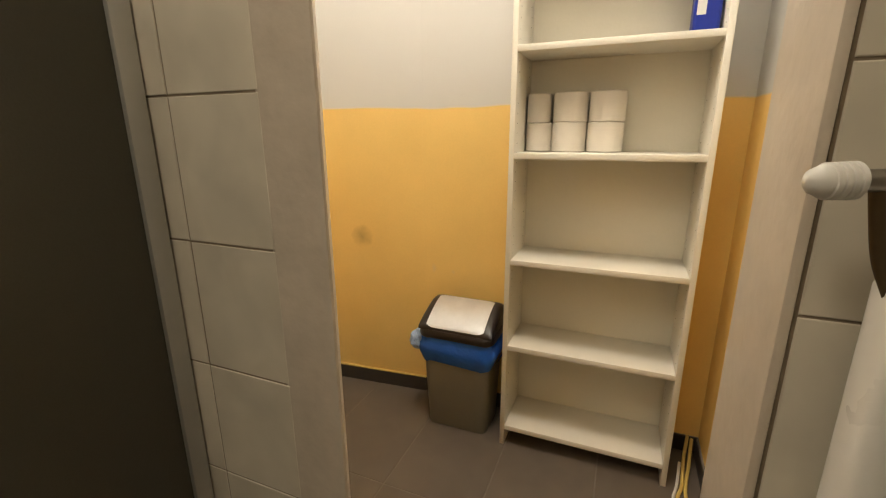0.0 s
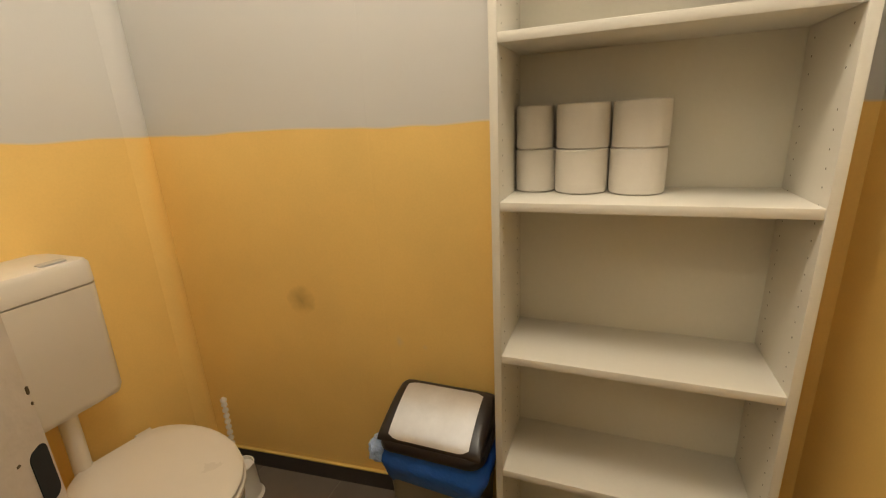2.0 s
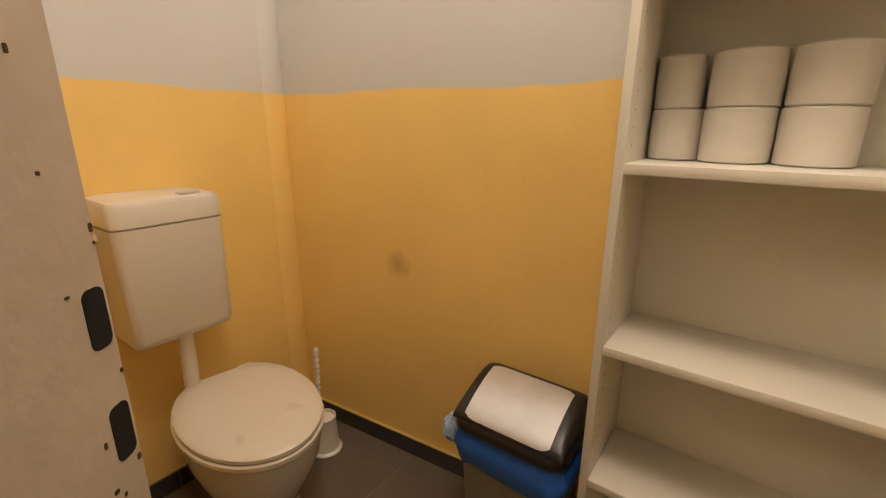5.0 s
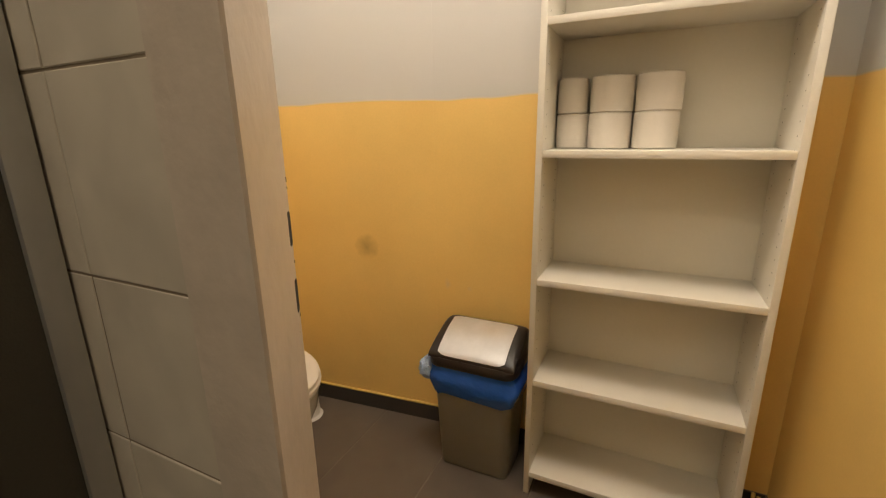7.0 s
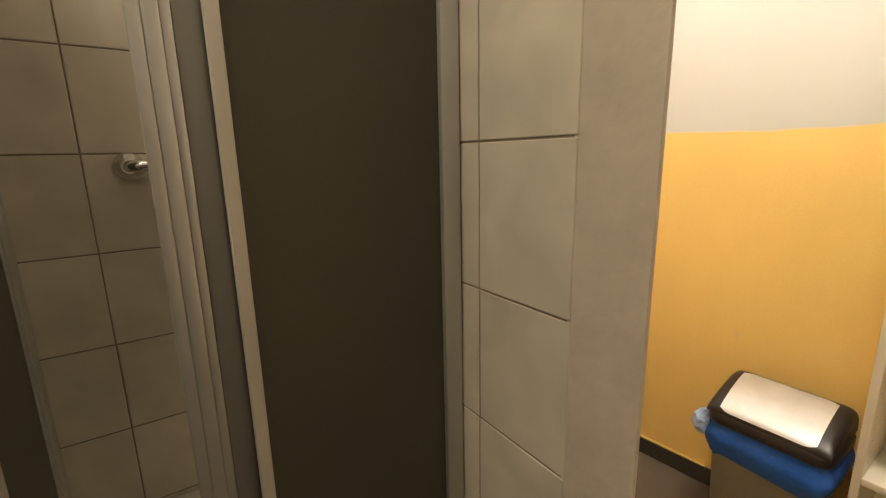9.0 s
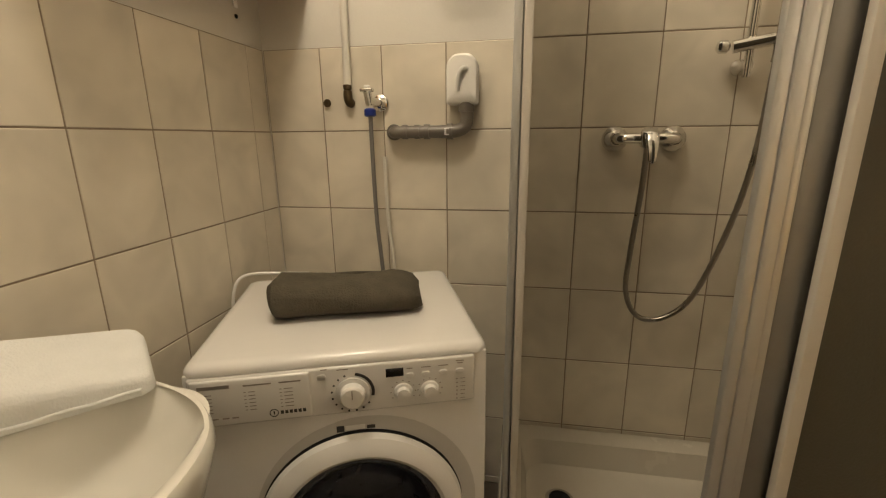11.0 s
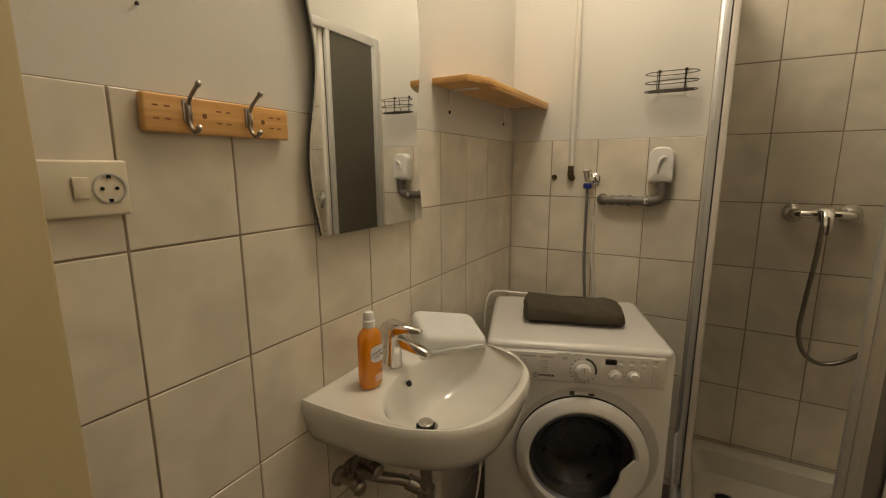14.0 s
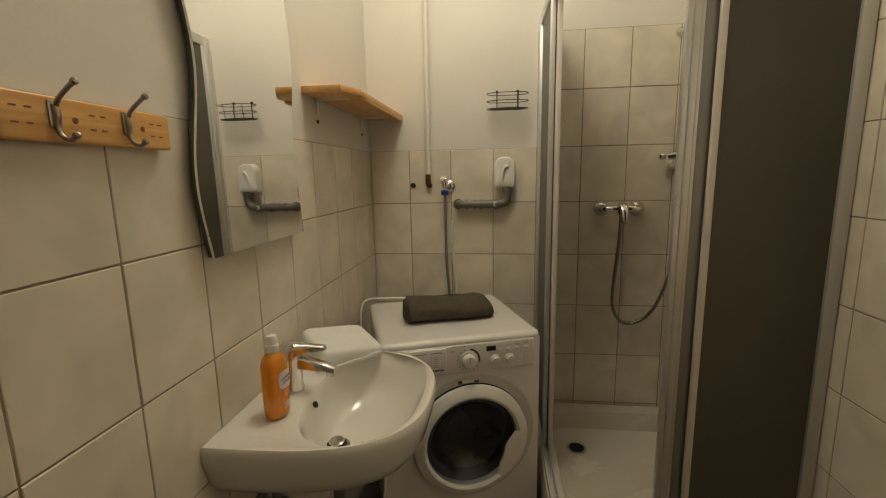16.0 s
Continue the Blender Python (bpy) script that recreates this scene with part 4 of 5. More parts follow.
    grip = [(0.187, 8), (0.160, 7), (0.138, -3), (0.126, -11), (0.132, -26), (0.140, -44), (0.160, -54), (0.187, -55), (0.191, -25)]
    part("door_handle", loft([[(dx + r * math.cos(radians(a)), f + 0.008 - d, dz + r * math.sin(radians(a))) for r, a in grip] for d in (0.034, 0.044)]), MACHINE, door, m=m)
    bm = box((dx - 0.045, f + 0.0015, dz + 0.213), (dx - 0.030, f + 0.004, dz + 0.227))
    box((dx + 0.015, f + 0.0015, dz + 0.215), (dx + 0.032, f + 0.004, dz + 0.223), bm=bm)
    tagged(part("ring_print", bm, PRINT, w, m=m), kind="stuff")
    part("ring_label", box((dx - 0.028, f + 0.0015, dz + 0.216), (dx + 0.012, f + 0.004, dz + 0.226)), LABEL_WHITE, w, m=m)


washing_machine()


def rolled_towel(at, length, w, h, turn, mat, name, label):
    t = thing(name, at, label, "towel", turn=turn)
    m = pose(*at, 0, 0, turn)
    rings, n = [], 40
    tall = lambda f: 1 + 0.14 * max(0.0, 1 - f / 0.14) - 0.34 * max(0.0, (f - 0.80) / 0.20) ** 1.6 + 0.03 * math.sin(7 * f)
    for i in range(29):
        f = i / 28
        x = (f - 0.5) * length
        end = min(1, min(f, 1 - f) / 0.07)
        s = 0.62 + 0.38 * math.sqrt(1 - (1 - end) ** 2)
        row = []
        for k in range(n):
            a = 2 * math.pi * k / n
            c, d = math.cos(a), math.sin(a)
            y = math.copysign(abs(c) ** 0.75, c) * w / 2 * s
            z = (h / 2 + math.copysign(abs(d) ** 0.8, d) * h / 2 * (s if d > 0 else 1)) * tall(f)
            wob = 0.009 * noise.noise((x * 9, a * 1.2, 1.0)) + 0.0025 * noise.noise((x * 40, y * 40, z * 40))
            row.append((x + 0.004 * math.sin(2 * a) * (1 - end), y + wob, max(0.0005, z + (wob if d > 0 else 0))))
        rings.append(row)
    part("roll", loft(rings), mat, t, m=m)
    edge = []
    for i in range(15):
        f = i / 14
        edge.append(((f - 0.5) * length * 0.93, w * 0.30 + 0.003 * math.sin(9 * f), h * 0.93 * tall(0.04 + 0.92 * f) + 0.002 * math.sin(14 * f)))
    part("hem", tube(edge, 0.0045, 8, steps=3), mat, t, m=m)
    for sx in (-1, 1):
        bm = bmesh.new()
        pts = [(sx * length * 0.485, (0.42 - 0.032 * k) * w * math.cos(k * 0.75), (h * 0.5 + (0.40 - 0.03 * k) * h * math.sin(k * 0.75)) * tall(0.5 + sx * 0.48)) for k in range(13)]
        tube(pts, 0.004, 6, bm, 3)
        part("rolled_end", bm, mat, t, m=m)


rolled_towel((0.413, -0.425, 0.8535), 0.35, 0.165, 0.078, 19, TOWEL_DARK, "dark_towel", "olive-grey towel folded and rolled on the washing machine")


# ---- wash basin ----
BZ = 0.87


def wash_basin():
    b = thing("wash_basin", (0.0, -1.08, 0.70), "white ceramic wall-hung wash basin with rounded front", "wash basin")
    cy = -1.078

    def outline(grow, z, n=64):
        """The rim: straight at the wall, sides running out, then a full curve at the front."""
        out = []
        for i in range(n):
            f = i / n
            if f < 0.72:
                a = math.pi * (f / 0.72 - 0.5)
                x = 0.447 * max(0.0, math.cos(a)) ** 0.58
                y = 0.273 * math.copysign(abs(math.sin(a)) ** 0.74, math.sin(a))
            else:
                x, y = 0.0, 0.273 * (1 - 2 * (f - 0.72) / 0.28)
            out.append((max(0.001, x - grow), cy + y * (1 - grow / 0.273), z))
        return out

    rings = [outline(0.20, BZ - 0.165), outline(0.13, BZ - 0.162), outline(0.070, BZ - 0.148), outline(0.036, BZ - 0.122), outline(0.016, BZ - 0.085), outline(0.005, BZ - 0.045), outline(0.0, BZ - 0.020), outline(0.002, BZ - 0.006), outline(0.005, BZ), outline(0.010, BZ - 0.0005)]
    n = len(rings[0])

    def bowl(s, z, sh=0.0, cx=0.255):
        out = []
        for i in range(n):
            f = i / n
            if f < 0.72:
                a = math.pi * (f / 0.72 - 0.5)
                x, y = 0.166 * max(0.0, math.cos(a)) ** 0.72, 0.243 * math.copysign(abs(math.sin(a)) ** 0.86, math.sin(a))
            else:
                q = (f - 0.72) / 0.28
                a = math.pi * (0.5 + q)
                x, y = 0.130 * math.cos(a), 0.243 * math.copysign(abs(math.sin(a)) ** 0.86, math.sin(a))
            out.append((cx + sh + x * s, cy - 0.020 + (0.028 + y) * s, z))
        return out

    rings += [bowl(1.0, BZ - 0.003), bowl(0.975, BZ - 0.009), bowl(0.945, BZ - 0.021), bowl(0.89, BZ - 0.045, -0.006), bowl(0.81, BZ - 0.080, -0.016), bowl(0.69, BZ - 0.112, -0.030), bowl(0.48, BZ - 0.136, -0.048), bowl(0.2, BZ - 0.148, -0.062), bowl(0.08, BZ - 0.150, -0.065)]
    part("bowl", loft(rings), CERAMIC, b, smooth=60)
    part("drain_ring", lathe([(0.034, 0), (0.034, 0.003), (0.024, 0.004), (0.024, 0.001)], (0.190, -1.098, BZ - 0.151), n=28), CHROME, b)
    part("drain_gap", lathe([(0.026, 0), (0.026, 0.006)], (0.190, -1.098, BZ - 0.150), n=24), DARK_HOLE, b)
    part("plug", lathe([(0.020, 0), (0.021, 0.008), (0.018, 0.012), (0.001, 0.014)], (0.190, -1.098, BZ - 0.145), n=28), CHROME, b, "chrome pop-up plug")
    part("overflow", lathe([(0.0085, 0), (0.0085, 0.004)], (0.1405, -1.104, BZ - 0.034), (0.85, 0, 0.52), n=20), DARK_HOLE, b, "dark overflow hole")


wash_basin()


def basin_tap():
    x, y = 0.075, -1.088
    t = thing("basin_tap", (x, y, BZ), "chrome single-lever basin mixer tap", "tap")
    part("body", lathe([(0.031, -0.004), (0.031, 0.004), (0.028, 0.012), (0.026, 0.05), (0.028, 0.085), (0.027, 0.108), (0.022, 0.118), (0.010, 0.124)], (x, y, BZ), (0.06, 0, 1), n=28), CHROME, t)
    part("spout", loft([[(x + px, y + w * a, BZ + z + hh * c) for a, c in ((-1, -1), (1, -1), (1, 0.6), (0.5, 1), (-0.5, 1), (-1, 0.6))] for px, z, w, hh in ((0.0, 0.078, 0.018, 0.016), (0.045, 0.076, 0.0165, 0.014), (0.085, 0.067, 0.0145, 0.011), (0.110, 0.059, 0.0135, 0.010), (0.120, 0.056, 0.011, 0.008))]), CHROME, t, smooth=60)
    part("aerator", rod((x + 0.107, y, BZ + 0.056), (x + 0.105, y, BZ + 0.042), 0.011), CHROME, t)
    part("lever", loft([[(x + px, y + w * a, BZ + z + hh * c) for a, c in ((-1, -1), (1, -1), (1, 0.5), (0.5, 1), (-0.5, 1), (-1, 0.5))] for px, z, w, hh in ((-0.028, 0.098, 0.012, 0.010), (-0.020, 0.102, 0.024, 0.020), (0.0, 0.107, 0.0275, 0.022), (0.024, 0.112, 0.022, 0.015), (0.058, 0.116, 0.013, 0.008), (0.092, 0.116, 0.010, 0.006), (0.098, 0.115, 0.006, 0.004))]), CHROME, t, smooth=60)
    part("lift_rod", rod((x - 0.028, y, BZ), (x - 0.028, y, BZ + 0.02), 0.004, 8), CHROME, t)


basin_tap()


def soap_bottle():
    x, y = 0.096, -1.207
    b = thing("soap_bottle", (x, y, BZ), "clear pump bottle of orange washing-up liquid with a white label", "bottle")
    ell = lambda w, d, z: [(x + 0.95 * d * math.cos(a), y + 0.95 * w * math.sin(a), BZ + 0.96 * z) for a in (2 * math.pi * i / 32 for i in range(32))]
    part("bottle", loft([ell(0.030, 0.024, 0.0005), ell(0.034, 0.028, 0.005), ell(0.035, 0.0295, 0.02), ell(0.035, 0.0295, 0.126), ell(0.0335, 0.028, 0.137), ell(0.029, 0.024, 0.147), ell(0.021, 0.018, 0.155), ell(0.0135, 0.0125, 0.160), ell(0.0125, 0.0125, 0.164)]), SOAP_BODY, b)
    part("collar", lathe([(0.0155, 0.154), (0.0155, 0.171), (0.0135, 0.173)], (x, y, BZ), n=24), CLEAR, b)
    part("cap", lathe([(0.0135, 0.172), (0.0135, 0.184), (0.0105, 0.192), (0.001, 0.195)], (x, y, BZ), n=24), CLEAR, b, "pale translucent cap")
    m = pose(x, y, BZ, 0, 0, -8)
    def patch(w, h, z, deep):
        own = bmesh.new()
        rows = []
        for j in range(9):
            v = (j / 8 - 0.5)
            half = w / 2 * (1 - (2 * abs(v)) ** 4) ** 0.25 if j not in (0, 8) else w * 0.30
            rows.append([(deep + 0.0002 * j * 0, half * (2 * i / 8 - 1), z + h * v) for i in range(9)])
        pts = [[((math.sqrt(max(0, 1 - (yy / 0.0362) ** 2)) * 0.030 + 0.0008), yy, zz) for _, yy, zz in r] for r in rows]
        return loft(pts, own, caps=(False, False), closed=False)
    part("label", patch(0.042, 0.042, 0.092, 0.03), LABEL_WHITE, b, "white cloud-shaped label", m=m)
    face = lambda z: m @ pose(0.0322, 0.0, z, 90, 0, 90)
    writing("lettering", "WASHING UP", 0.0072, PRINT, b, face(0.098) @ pose(0, 0, 0, 0, 0, 10))
    writing("lettering", "LIQUID", 0.0090, PRINT, b, face(0.088) @ pose(0, 0, 0, 0, 0, 10))
    writing("lettering", "99%", 0.010, PRINT, b, face(0.048))
    bm = bmesh.new()
    for k in range(3):
        box((0.0310, -0.013, 0.036 - 0.006 * k), (0.0316, 0.013, 0.038 - 0.006 * k), bm=bm)
    part("fine_print", bm, LABEL_WHITE, b, "pale lines of small print", m=m)


soap_bottle()


def folded_towel():
    at = (0.128, -0.882, BZ)
    t = thing("white_towel", at, "white towel folded into a thick wedge on the basin's corner", "towel")
    m = pose(0.128, -0.882, BZ + 0.004, 5, 0, 48)
    rings = []
    for z, ins in ((0.0, 0.010), (0.003, 0.003), (0.009, 0.0), (0.030, 0.0015), (0.046, 0.003), (0.055, 0.006), (0.060, 0.012), (0.0615, 0.022), (0.062, 0.050)):
        row = []
        for x, y in round_rect(0.212 - 2 * ins, 0.152 - 2 * ins, max(0.008, 0.024 - ins * 0.4), 8, cx=0.010):
            rise = 1 + 4.2 * (-0.67 * x + 0.74 * y)
            wob = 0.0022 * noise.noise((x * 30, y * 30, z * 30))
            row.append((x + wob, y + wob, max(0.0, z * rise + 0.5 * wob)))
        rings.append(row)
    part("folded_cloth", loft(rings), TOWEL_WHITE, t, m=m, smooth=60)
    hem = [(0.095 - 0.012 * k, -0.0765, 0.014 + 0.001 * math.sin(k)) for k in range(16)]
    part("hem", tube(hem, 0.0028, 8, steps=2), TOWEL_WHITE, t, m=m)


folded_towel()


def basin_plumbing():
    p = thing("basin_plumbing", (0.1, -1.1, 0.5), "chrome trap, waste pipe and angle valves under the basin", "plumbing")
    part("tailpipe", rod((0.190, -1.098, 0.69), (0.190, -1.098, 0.46), 0.017), STEEL, p)
    part("trap", lathe([(0.022, 0), (0.032, 0.008), (0.033, 0.07), (0.024, 0.085), (0.020, 0.10)], (0.190, -1.098, 0.38), n=28), STEEL, p)
    part("waste_arm", tube([(0.190, -1.105, 0.52), (0.14, -1.12, 0.55), (0.08, -1.17, 0.575), (0.003, -1.20, 0.585)], 0.015, 14), STEEL, p)
    part("slip_nut", rod((0.190, -1.098, 0.50), (0.190, -1.098, 0.535), 0.026, 10), STEEL, p)
    part("slip_nut", rod((0.166, -1.104, 0.533), (0.142, -1.119, 0.549), 0.022, 10), STEEL, p)
    part("wall_rosette", lathe([(0.034, 0.0), (0.033, 0.004), (0.018, 0.010)], (0.0, -1.20, 0.585), (1, 0, 0), n=24), STEEL, p)
    for y in (-1.240, -1.165):
        v = part("angle_valve", lathe([(0.026, 0), (0.024, 0.01), (0.013, 0.016), (0.013, 0.05), (0.018, 0.054), (0.018, 0.075)], (0.0, y, 0.595), (1, 0, 0)), STEEL, p)
        part("valve_knob", lathe([(0.010, 0.0), (0.019, 0.003), (0.020, 0.012), (0.014, 0.018), (0.002, 0.019)], (0.072, y - 0.004, 0.592), (1, -0.25, -0.1), n=10), STEEL, v)
        part("valve_nut", rod((0.05, y, 0.603), (0.05, y, 0.628), 0.012, 6), STEEL, v)
        part("supply_hose", tube([(0.05, y, 0.605), (0.055, y + 0.01, 0.66), (0.07, y + 0.05, 0.72), (0.085, -1.10, 0.80)], 0.006, 8), HOSE_GREY, p)


basin_plumbing()

lead = thing("power_lead", (0.26, -0.90, 0.3), "thin white lead hanging between basin and washing machine", "cable")
part("cord", tube([(0.20, -0.83, 0.80), (0.235, -0.86, 0.69), (0.245, -0.875, 0.58), (0.255, -0.88, 0.48), (0.245, -0.89, 0.36), (0.22, -0.90, 0.2), (0.20, -0.92, 0.006)], 0.0035, 8), WHITE_PLASTIC, lead)
lead = thing("machine_lead", (0.06, -0.3, 0.5), "white cable looped up behind the washing machine", "cable")
part("cord", tube([(0.016, -0.33, 0.72), (0.016, -0.315, 0.82), (0.022, -0.285, 0.863), (0.05, -0.25, 0.869), (0.11, -0.215, 0.862), (0.19, -0.19, 0.858)], 0.0045, 8), WHITE_PLASTIC, lead)


# ---- fittings on the walls ----
def wavy_mirror():
    y0, y1, z0, z1 = -1.284, -0.856, 1.253, 2.08
    m = thing("wall_mirror", (0.0, -1.065, z0), "frameless wall mirror with wavy side edges", "mirror")
    wave = lambda z: 0.017 * math.sin((z - 1.36) * 2 * math.pi / 0.52)
    zs = [z0 + (z1 - z0) * k / 40 for k in range(41)]
    def sheet(xa, xb, ins):
        ring = [(y0 + ins - 0.016 * math.cos((z - 1.41) * 2 * math.pi / 0.46), z) for z in zs] + [(y1 - ins + wave(z + 0.26) * 0.75, z) for z in reversed(zs)]
        lean = lambda y, z: 0.003 - 0.0087 * (y + 1.066) - 0.004 * (z - 1.66)
        return loft([[(xa + lean(y, z), y, z) for y, z in ring], [(xb + lean(y, z), y, z) for y, z in ring]])
    part("backing", sheet(0.003, 0.016, 0.006), MIRROR_EDGE, m)
    part("glass", sheet(0.0161, 0.0215, 0.0), MIRROR, m, smooth=20)


wavy_mirror()


def wood_shelf():
    z0, z1 = 1.673, 1.695
    s = thing("wall_shelf", (0.0, -0.36, z0), "small varnished pine wall shelf, empty", "shelf")
    o = [(0.0, -0.003), (0.165, -0.003), (0.165, -0.65), (0.127, -0.737), (0.0, -0.737)]
    part("board", prism(o, z0, z1, 0.004, 2), PINE, s)
    part("edge_batten", prism([(0.140, -0.003), (0.164, -0.003), (0.164, -0.60), (0.150, -0.625), (0.140, -0.605)], z0 - 0.007, z0 + 0.001, 0.003, 2), PINE, s)
    for y in (-0.62, -0.12):
        bm = box((0.0, y - 0.008, z0 - 0.05), (0.004, y + 0.008, z0), 0.001)
        box((0.0, y - 0.008, z0 - 0.004), (0.11, y + 0.008, z0), 0.001, bm=bm)
        part("bracket", bm, WHITE_PLASTIC, s)
    for y, z in ((-0.62, 1.60), (-0.12, 1.60)):
        part("screw_hole", rod((-0.001, y, z), (0.002, y, z), 0.006, 10), DARK_HOLE, s)


wood_shelf()


def coat_hooks():
    y0, y1, z0, z1 = -1.630, -1.352, 1.466, 1.526
    h = thing("coat_rack", (0.0, -1.49, z0), "varnished pine coat rack with two steel hooks", "coat rack")
    board = part("board", box((0.003, y0, z0), (0.021, y1, z1), 0.004, 3), PINE, h)
    bm = bmesh.new()
    for y in (-1.612, -1.594, -1.505, -1.487, -1.394, -1.376):
        for z in (z0 + 0.021, z0 + 0.041):
            box((0.0203, y - 0.0045, z - 0.0012), (0.0214, y + 0.0045, z + 0.0012), bm=bm)
    for y in (-1.532, -1.414):
        lathe([(0.0045, 0), (0.0045, 0.0008)], (0.0206, y, z0 + 0.031), (1, 0, 0), n=12, bm=bm)
    tagged(part("knots", bm, PINE_DARK, board, "short dark slots and knots in the wood"), kind="stuff")
    for y in (-1.562, -1.446):
        hook = part("hook", tube([(0.024, y, 1.488), (0.0262, y, 1.500), (0.024, y, 1.514)], 0.005, 10), STEEL, h)
        part("upper_arm", tube([(0.026, y, 1.490), (0.025, y, 1.505), (0.031, y, 1.520), (0.046, y, 1.533), (0.058, y, 1.541)], 0.0033, 10), STEEL, hook)
        part("lower_arm", tube([(0.026, y, 1.500), (0.025, y, 1.484), (0.031, y, 1.472), (0.042, y, 1.468), (0.050, y, 1.473)], 0.0035, 10), STEEL, hook)
        for q in ((0.059, y, 1.542), (0.051, y, 1.474)):
            part("ball_tip", lathe([(0.002, -0.005), (0.0048, -0.0025), (0.0048, 0.0025), (0.002, 0.005)], q, (1, 0, 0.8), n=12), STEEL, hook)
        part("plate", box((0.020, y - 0.008, 1.484), (0.024, y + 0.008, 1.520), 0.002), STEEL, hook)


coat_hooks()


def socket_switch():
    s = thing("switched_socket", (0.0, -1.70, 1.34), "ivory flush socket with a rocker switch beside it", "socket")
    y0, y1, z0, z1 = -1.80, -1.657, 1.340, 1.421
    part("plate", box((0.002, y0, z0), (0.011, y1, z1), 0.004, 3), IVORY_SWITCH, s)
    part("socket_well", lathe([(0.0225, 0.0), (0.0225, 0.002), (0.020, 0.0025), (0.0195, 0.0002), (0.001, 0.0)], (0.0105, -1.684, 1.380), (1, 0, 0), n=28), MACHINE_GREY, s, "round recessed socket")
    bm = bmesh.new()
    for dy in (-0.0095, 0.0095):
        rod((0.0106, -1.684 + dy, 1.380), (0.0125, -1.684 + dy, 1.380), 0.0028, 10, bm)
    box((0.0106, -1.6865, 1.395), (0.0132, -1.6815, 1.400), bm=bm)
    box((0.0106, -1.6865, 1.360), (0.0132, -1.6815, 1.365), bm=bm)
    part("contacts", bm, DARK_HOLE, s)
    part("rocker", box((0.010, -1.730, 1.366), (0.0145, -1.709, 1.397), 0.003), IVORY_SWITCH, s)


socket_switch()


def siphon_box():
    s = thing("siphon_box", (0.64, 0.0, 1.35), "white plastic appliance siphon cover on grey waste pipes", "siphon")
    cover = [(x, z) for x, z in round_rect(0.108, 0.145, 0.010)[14:]] + [(x, z) for x, z in round_rect(0.108, 0.145, 0.042)[:14]]
    part("cover", loft([[(0.643 + x * k * 0.86, -0.003 - d, 1.420 + z * k * 0.97) for x, z in cover] for k, d in ((1.0, 0.0), (1.0, 0.034), (0.97, 0.043), (0.90, 0.048), (0.5, 0.050))]), WHITE_PLASTIC, s)
    part("tongue", tube([(0.632, -0.051, 1.388), (0.633, -0.056, 1.41), (0.638, -0.059, 1.435), (0.650, -0.058, 1.448), (0.658, -0.053, 1.446)], 0.007, 10), WHITE_PLASTIC, s)
    part("pipe_elbow", tube([(0.655, -0.028, 1.352), (0.657, -0.028, 1.315), (0.650, -0.029, 1.288), (0.625, -0.030, 1.276), (0.58, -0.030, 1.274)], 0.0195, 18), PIPE_GREY, s)
    part("pipe_run", rod((0.60, -0.030, 1.274), (0.452, -0.030, 1.274), 0.0185, 20), PIPE_GREY, s)
    part("pipe_bend", tube([(0.46, -0.030, 1.274), (0.435, -0.026, 1.274), (0.424, -0.005, 1.274)], 0.0185, 18), PIPE_GREY, s)
    for x, r in ((0.606, 0.0235), (0.535, 0.0225), (0.505, 0.021), (0.466, 0.0215)):
        part("socket_ring", rod((x - 0.008, -0.030, 1.274), (x + 0.008, -0.030, 1.274), r, 22), PIPE_GREY, s)
    part("top_collar", rod((0.655, -0.028, 1.356), (0.655, -0.028, 1.330), 0.024, 22), PIPE_GREY, s)
    part("wall_rosette", lathe([(0.025, 0), (0.024, 0.003), (0.019, 0.004)], (0.424, -0.003, 1.274), (0, -1, 0)), PIPE_GREY, s)
    part("sticker", box((0.592, -0.0525, 1.264), (0.606, -0.0495, 1.284)), LABEL_WHITE, s, "small white sticker")


siphon_box()


def washer_tap():
    x, z = 0.366, 1.372
    t = thing("washer_tap", (x, 0, z), "chrome washing machine tap with a blue collar and grey hose", "tap")
    part("rosette", lathe([(0.026, 0), (0.025, 0.006), (0.014, 0.014)], (x + 0.018, -0.003, z - 0.01), (0, -1, 0)), CHROME, t)
    part("body", rod((x + 0.016, -0.01, z - 0.01), (x, -0.062, z - 0.008), 0.012), CHROME, t)
    part("spindle", rod((x, -0.055, z - 0.02), (x - 0.006, -0.058, z + 0.020), 0.012), CHROME, t)
    part("handle", box((x - 0.026, -0.070, z + 0.018), (x + 0.014, -0.048, z + 0.030), 0.005, 3), CHROME, t)
    part("handle_cap", box((x - 0.014, -0.066, z + 0.030), (x + 0.004, -0.052, z + 0.038), 0.003), WHITE_PLASTIC, t)
    part("collar", lathe([(0.013, 0), (0.018, 0.003), (0.018, 0.020), (0.013, 0.024)], (x, -0.056, z - 0.052), n=12), HOSE_BLUE, t, "blue hose collar")
    part("hose", tube([(x, -0.056, z - 0.045), (x + 0.001, -0.056, 1.2), (x + 0.003, -0.05, 1.0), (x + 0.012, -0.045, 0.86), (x + 0.02, -0.04, 0.70)], 0.0066, 12), HOSE_GREY, t)
    part("drain_hose", tube([(x + 0.028, -0.02, 1.20), (x + 0.032, -0.02, 1.0), (x + 0.045, -0.02, 0.86), (x + 0.05, -0.03, 0.70)], 0.006, 10), SKIN_PIPE, t)


washer_tap()

